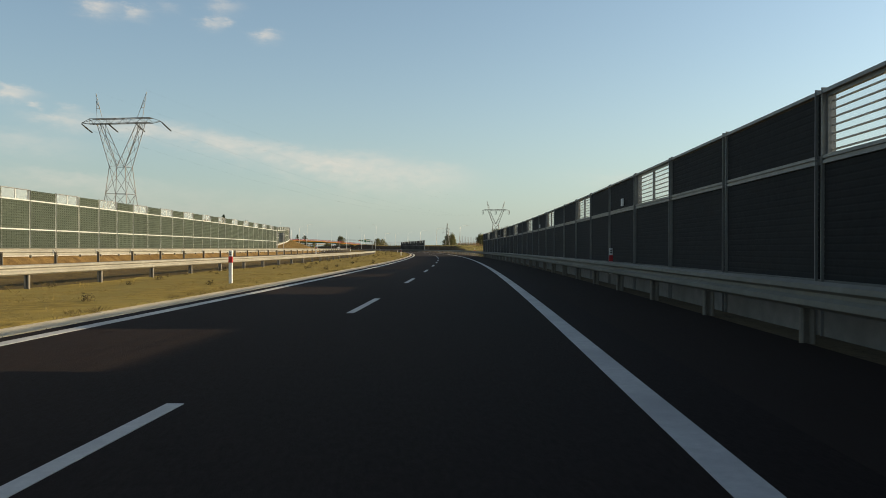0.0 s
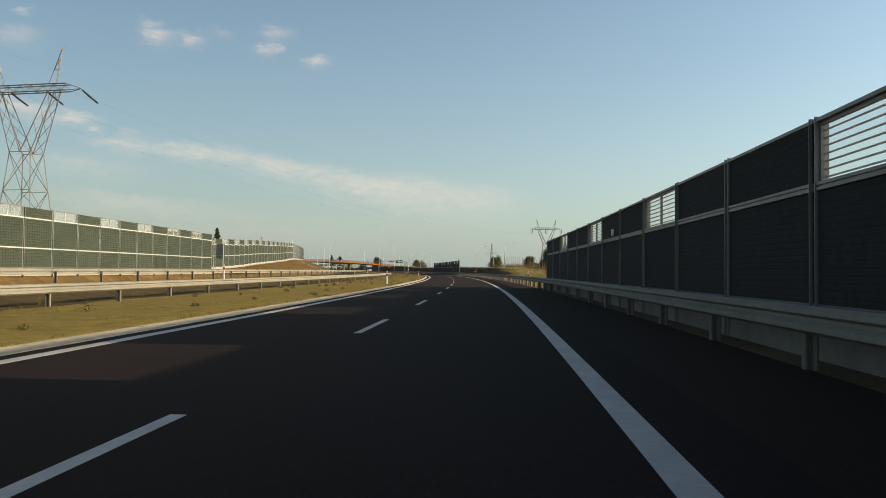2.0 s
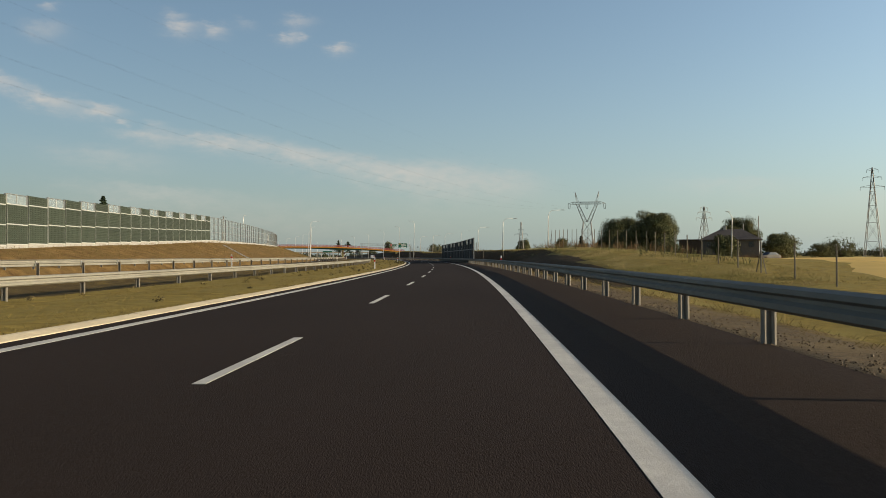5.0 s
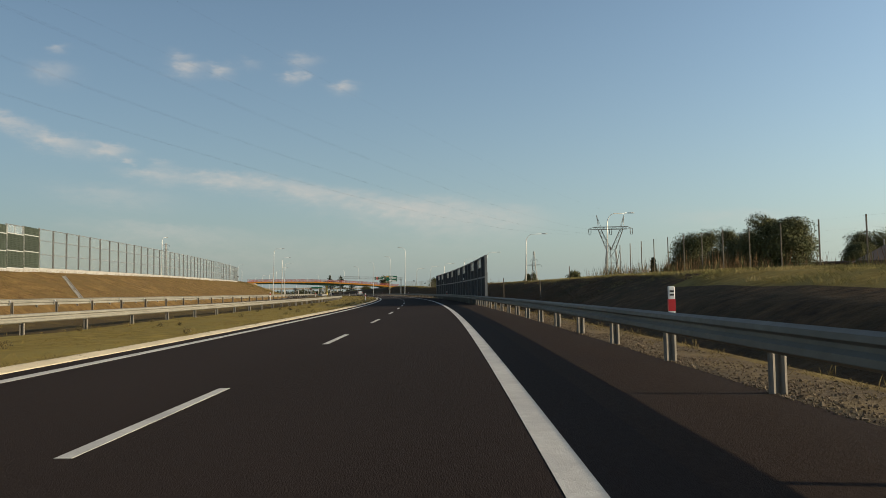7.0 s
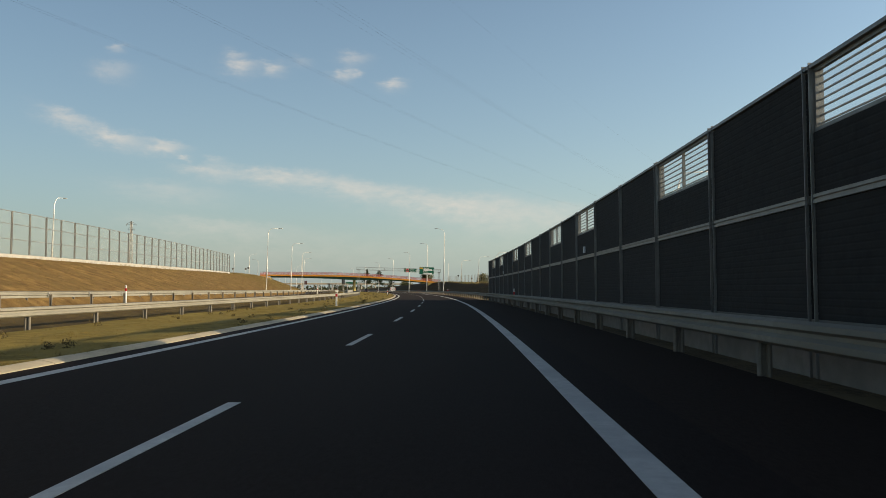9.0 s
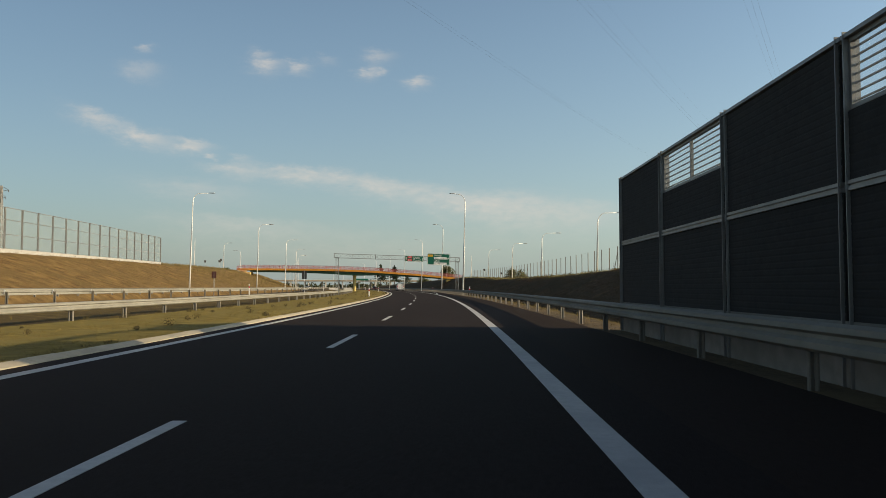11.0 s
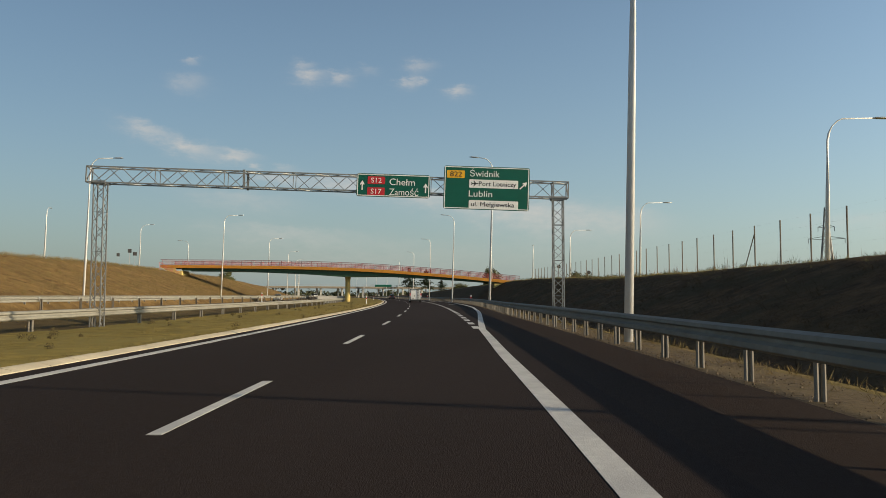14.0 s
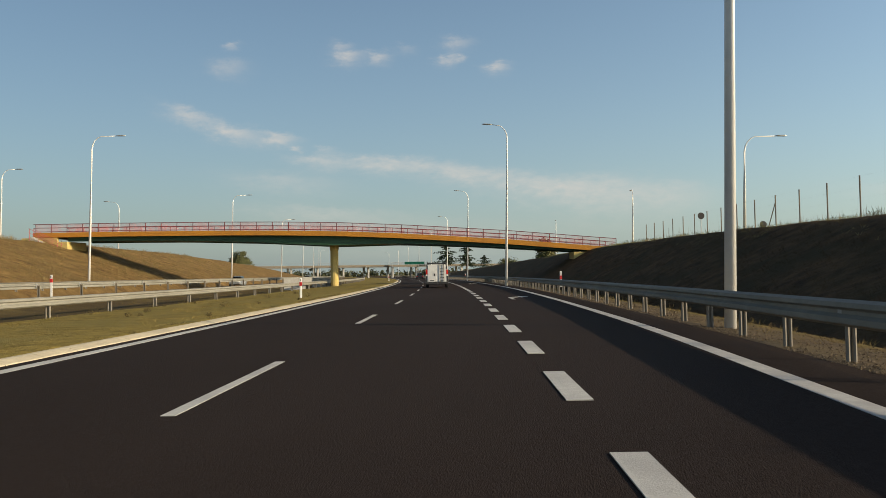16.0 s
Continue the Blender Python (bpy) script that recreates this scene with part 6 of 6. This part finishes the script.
# far woods along the horizon
bm = bmesh.new()
wr = random.Random(77)
for k in range(1500):
    az = wr.uniform(-75, 85)
    dist = wr.uniform(900, 1500)
    q = bearing(eye4, az, dist)
    leaf_cloud(bm, wr, Vector((q.x, q.y, wr.uniform(0.5, 3.0))), wr.uniform(5, 13), 34, 1.5, 0.36)
tagged(new("far_woods", mesh_of(bm, "far_woods", FARLEAF)), "low dark belt of distant trees and hedges on the horizon", "woods", kind="stuff")

# ---- house at the field edge ----
hp = W(302.5, 62.0, 2.65)
house = thing("house", Matrix.Translation(hp) @ pose(0, 0, 0, 0, 0, -22), "low grey house with a dark hipped roof among trees", "house")
part("wall", bevel_box(-5.3, 5.3, -3.6, 3.6, -3.2, 1.5, 0.03), DARKPLASTER, house)
roof = part("roof", loft([(-4.2, [(-6.0, 1.4), (6.0, 1.4), (5.9, 1.55), (-5.9, 1.55)]), (0.0, [(-6.0, 1.4), (6.0, 1.4), (2.0, 3.7), (-2.0, 3.7)]), (4.2, [(-6.0, 1.4), (6.0, 1.4), (5.9, 1.55), (-5.9, 1.55)])]), ROOFTILE, house)
part("chimney", bevel_box(-1.5, -0.9, -0.3, 0.3, 3.2, 4.4, 0.03), PLASTER, roof)
for x in (-3.9, -1.4, 1.4, 3.9):
    wn = part("window", bevel_box(x - 0.55, x + 0.55, -3.66, -3.6, 0.0, 1.1, 0.02), DARKPLASTER, house)
    part("pane", bevel_box(x - 0.47, x + 0.47, -3.69, -3.665, 0.08, 1.02, 0.01), DARKGLASS, wn)
hz = land(255, -65)
house = thing("house", Matrix.Translation(W(255, -65, hz)) @ pose(0, 0, 0, 0, 0, 20), "house with a red tiled roof behind the noise barrier", "house")
part("wall", bevel_box(-3.6, 3.6, -3.0, 3.0, -0.8, 9.2 - hz, 0.03), PLASTER, house)
roof = part("roof", loft([(-3.6, [(-4.1, 9.1 - hz), (4.1, 9.1 - hz), (4.05, 9.22 - hz), (-4.05, 9.22 - hz)]), (0.0, [(-4.1, 9.1 - hz), (4.1, 9.1 - hz), (2.9, 10.3 - hz), (-2.9, 10.3 - hz)]), (3.6, [(-4.1, 9.1 - hz), (4.1, 9.1 - hz), (4.05, 9.22 - hz), (-4.05, 9.22 - hz)])]), REDTILE, house)
part("chimney", bevel_box(1.2, 1.7, -0.25, 0.25, 10.0 - hz, 10.7 - hz, 0.03), REDTILE, roof)
for x in (-2.2, 0.0, 2.2):
    wn = part("window", bevel_box(x - 0.5, x + 0.5, -3.06, -3.0, 7.5 - hz, 8.7 - hz, 0.02), SIGN_W, house)
    part("pane", bevel_box(x - 0.43, x + 0.43, -3.09, -3.065, 7.57 - hz, 8.63 - hz, 0.01), DARKGLASS, wn)
for s, d, h, w, sd in ((222, -54, 8.7, 5, 41), (244, -58, 9.6, 6, 42)):
    p = W(s, d, land(s, d) - 0.2)
    broad_tree(p, h - p.z, w, sd, "garden tree beside the red-roofed house", 0.8)
shed = thing("shed", Matrix.Translation(W(318, 60.5, 2.2)) @ pose(0, 0, 0, 0, 0, -14), "dark flat-roofed shed beside the trees", "shed")
part("wall", bevel_box(-3, 3, -2, 2, -0.8, 2.2, 0.03), BARK, shed)
part("roof", bevel_box(-3.3, 3.3, -2.3, 2.3, 2.21, 2.4, 0.03), ROOFTILE, shed)
for s, d, top in ((298.2, 65.6, 8.8), (330.0, 78.0, 8.6)):
    po = thing("utility_pole", at(s, d, land(s, d)), "pale concrete utility pole by the field", "utility pole", "utility poles")
    bm = bmesh.new()
    tube(bm, [(0, 0, -0.5), (0, 0, top - land(s, d))], [0.15, 0.09], 8)
    part("pole", bm, CONCRETE, po)
street_lamp(279.8, 51.9, land(279.8, 51.9), 8.7 - land(279.8, 51.9), 180, "slim pale lamp post in front of the low grey house", 0.35)
cz_ = land(291, 64)
car = thing("car", at(291, 64, cz_) @ pose(0, 0, 0, 0, 0, -70), "dark parked car at the edge of the wheat field", "car")
part("body", loft([(-2.15, [(-0.8, 0.35), (0.8, 0.35), (0.75, 0.8), (-0.75, 0.8)]), (-1.2, [(-0.88, 0.25), (0.88, 0.25), (0.86, 0.95), (-0.86, 0.95)]), (1.6, [(-0.88, 0.25), (0.88, 0.25), (0.86, 0.98), (-0.86, 0.98)]), (2.15, [(-0.8, 0.35), (0.8, 0.35), (0.75, 0.9), (-0.75, 0.9)])]), SIGN_K, car)
part("cabin", loft([(-1.0, [(-0.8, 0.95), (0.8, 0.95), (0.78, 0.99), (-0.78, 0.99)]), (-0.25, [(-0.8, 0.95), (0.8, 0.95), (0.62, 1.45), (-0.62, 1.45)]), (1.0, [(-0.8, 0.95), (0.8, 0.95), (0.62, 1.47), (-0.62, 1.47)]), (1.85, [(-0.8, 0.95), (0.8, 0.95), (0.75, 1.0), (-0.75, 1.0)])]), DARKGLASS, car)
for x in (-0.82, 0.82):
    for y in (-1.35, 1.35):
        bm = bmesh.new()
        tube(bm, [(x - 0.09, y, 0.32), (x + 0.09, y, 0.32)], [0.32, 0.32], 14)
        part("wheel", bm, SIGN_K, car)

# ---- gravel, tufts and weeds ----
gr = random.Random(5)
bm = bmesh.new()


def pebble(p, r):
    q = Euler((gr.uniform(0, 6), gr.uniform(0, 6), gr.uniform(0, 6))).to_matrix()
    vs = [bm.verts.new(p + q @ Vector(c) * r * gr.uniform(0.7, 1.2)) for c in ((1, 0, 0), (-1, 0, 0), (0, 1, 0), (0, -1, 0), (0, 0, 0.7), (0, 0, -0.7))]
    for f in ((0, 2, 4), (2, 1, 4), (1, 3, 4), (3, 0, 4), (2, 0, 5), (1, 2, 5), (3, 1, 5), (0, 3, 5)):
        bm.faces.new([vs[i] for i in f])


for _ in range(60000):
    s = gr.choice((gr.uniform(112, 275), gr.uniform(355, 560), gr.uniform(112, 150), gr.uniform(190, 250), gr.uniform(485, 545)))
    d = 6.2 + abs(gr.gauss(0.35, 0.6)) + lerp_table(RAIL_R, s)[0] - 6.5
    heap = math.sin(1.7 * s + 1.1 * math.sin(2.3 * d + 0.6 * s)) + math.sin(3.1 * d + 2.0 * math.sin(0.9 * s)) + (0.5 if d < 6.7 else 0.0)
    if heap < gr.uniform(-1.3, 0.9):
        continue
    size = gr.uniform(0.008, 0.026) * (1.7 if gr.random() < 0.1 else 1.0) if s < 300 else gr.uniform(0.007, 0.022) * (1.5 if gr.random() < 0.08 else 1.0)
    pebble(W(s, d, max(land(s, d), 0.0 if d < 6.25 + lerp_table(RAIL_R, s)[0] - 6.5 else -9.0) + 0.004), size)
tagged(new("gravel_stones", mesh_of(bm, "gravel_stones", STONE)), "loose brown and pale gravel stones along the asphalt edge", "gravel", kind="stuff")


def tuft(bm, rng, p, h, n, spread, blade=0.022):
    for _ in range(n):
        a = rng.uniform(0, 6.28)
        lean = Vector((math.cos(a), math.sin(a), 0)) * spread * rng.uniform(0.3, 1.0)
        w = Vector((-math.sin(a), math.cos(a), 0)) * min(h * blade, 0.006 + h * 0.004)
        b = p + lean * 0.3 + Vector((rng.uniform(-1, 1), rng.uniform(-1, 1), 0)) * spread * 0.8
        k = h * rng.uniform(0.5, 1.2)
        v = [bm.verts.new(b - w), bm.verts.new(b + w), bm.verts.new(b + lean * 0.5 + w * 0.7 + Vector((0, 0, k * 0.6))), bm.verts.new(b + lean + Vector((0, 0, k)))]
        bm.faces.new((v[0], v[1], v[2]))
        bm.faces.new((v[0], v[2], v[3]))


def lush(s, d):
    """Where grass grows thicker, in irregular patches."""
    return math.sin(0.9 * s + 2.1 * math.sin(0.37 * d + 0.2 * s)) * math.sin(1.7 * d + 1.3 * math.sin(0.53 * s)) + 0.5 * math.sin(0.31 * s + d)


def scatter(name, material, label, category, runs, patchy=False):
    """runs: count, s range, d of s, height range, blades, spread."""
    bm = bmesh.new()
    for count, s0, s1, d_of, h0, h1, n, spread in runs:
        for _ in range(count):
            s = gr.uniform(s0, s1)
            d = d_of(s)
            if patchy and lush(s, d) < gr.uniform(-0.6, 0.5):
                continue
            tuft(bm, gr, W(s, d, land(s, d) - 0.02), gr.uniform(h0, h1), n, spread)
    tagged(new(name, mesh_of(bm, name, material)), label, category, kind="stuff")


off_r = lambda s: lerp_table(RAIL_R, s)[0] - 6.5
top_d = lambda s: lerp_table(CREST_D, s)[0]
scatter("median_grass", MEADOW, "short dry yellow-olive grass in the median", "grass",
        [(34000, -6, 520, lambda s: gr.uniform(-9.5, -4.4), 0.03, 0.10, 4, 0.10), (11000, -6, 560, lambda s: gr.uniform(-18.5, -9.5), 0.06, 0.18, 4, 0.14)], patchy=True)
scatter("kerb_weeds", DARKWEED, "small dark weed clumps along the back edge of the kerb", "weeds",
        [(4200, -6, 540, lambda s: gr.uniform(-4.48, -4.2), 0.03, 0.11, 10, 0.09)], patchy=True)
bm = bmesh.new()
for _ in range(520):
    s, d = gr.uniform(-6, 540), gr.uniform(-12.2, -4.6)
    if lush(s + 7, d) > gr.uniform(-0.6, 0.4):
        r = gr.uniform(0.07, 0.2)
        leaf_cloud(bm, gr, W(s, d, land(s, d) + r * 0.45), r, int(60 + 260 * r), 0.022, 0.75)
tagged(new("median_weeds", mesh_of(bm, "median_weeds", DARKWEED)), "scattered low leafy brown-green weeds in the median grass", "weeds", kind="stuff")
scatter("verge_grass", WEED, "dry straw grass behind the guard rail", "grass",
        [(12000, 112, 560, lambda s: gr.uniform(7.1, 8.8) + off_r(s), 0.03, 0.09, 5, 0.12), (650, 112, 560, lambda s: gr.uniform(7.6, 9.0) + off_r(s), 0.08, 0.2, 10, 0.14), (1600, 112, 560, lambda s: gr.gauss(8.5, 0.3) + off_r(s), 0.08, 0.26, 10, 0.18),
         (2500, 112, 560, lambda s: gr.uniform(6.5, 7.2) + off_r(s), 0.03, 0.07, 4, 0.08)])
scatter("crest_grass", CRESTGRASS, "yellow-green meadow grass along the bank crest", "grass",
        [(15000, 186, 262, lambda s: gr.uniform(brow(s) + 0.2, 23.0), 0.07, 0.26, 7, 0.2), (5000, 250, 300, lambda s: top_d(s) + gr.gauss(0.6, 1.2), 0.05, 0.19, 6, 0.16),
         (5500, 300, 580, lambda s: top_d(s) + gr.gauss(0.3, 1.0), 0.05, 0.19, 6, 0.16), (5000, 112, 190, lambda s: gr.uniform(10, 18), 0.06, 0.22, 6, 0.16)], patchy=True)
scatter("ditch_weeds", LEAF, "low olive-green weeds in the ditch behind the guard rail", "weeds",
        [(2600, 112, 200, lambda s: gr.uniform(8.3, 11.0), 0.06, 0.22, 9, 0.2)], patchy=True)
scatter("bank_weeds", REDWEED, "tall reddish dry weeds behind the fence", "weeds",
        [(260, 225, 300, lambda s: gr.uniform(21.0, 27.0), 0.4, 1.3, 6, 0.3), (160, 262, 300, lambda s: gr.uniform(22.5, 25.0), 0.8, 1.9, 5, 0.3), (260, 360, 560, lambda s: top_d(s) + gr.uniform(0.5, 4.0), 0.2, 0.6, 5, 0.12), (30, 360, 560, lambda s: top_d(s) + gr.uniform(1.0, 4.0), 0.7, 1.2, 4, 0.12),
         (150, 296, 340, lambda s: gr.uniform(40.0, 45.5), 0.5, 1.2, 8, 0.4), (160, 284, 304, lambda s: gr.uniform(50.0, 66.0), 0.5, 1.2, 8, 0.4)])
scatter("crest_weeds", LEAF, "leafy green weeds along the fence on the bank crest", "weeds",
        [(260, 370, 570, lambda s: top_d(s) + gr.uniform(0.0, 2.5), 0.1, 0.42, 14, 0.2), (60, 200, 285, lambda s: gr.uniform(18.0, 23.0), 0.4, 1.1, 16, 0.35)])
scatter("slope_grass", WEED, "dry brown grass tufts on the left bank", "grass",
        [(16000, 175, 600, lambda s: gr.uniform(lerp_table(LEFT_WALL, s)[0] + 0.3, -31.2), 0.08, 0.3, 5, 0.22), (1500, 480, 575, lambda s: lerp_table(LEFT_WALL, s)[0] - gr.uniform(0.0, 1.5), 0.2, 0.6, 6, 0.2), (5500, 480, 640, lambda s: gr.uniform(lerp_table(LEFT_WALL, s)[0] + 0.3, -31.2), 0.12, 0.42, 6, 0.3)])
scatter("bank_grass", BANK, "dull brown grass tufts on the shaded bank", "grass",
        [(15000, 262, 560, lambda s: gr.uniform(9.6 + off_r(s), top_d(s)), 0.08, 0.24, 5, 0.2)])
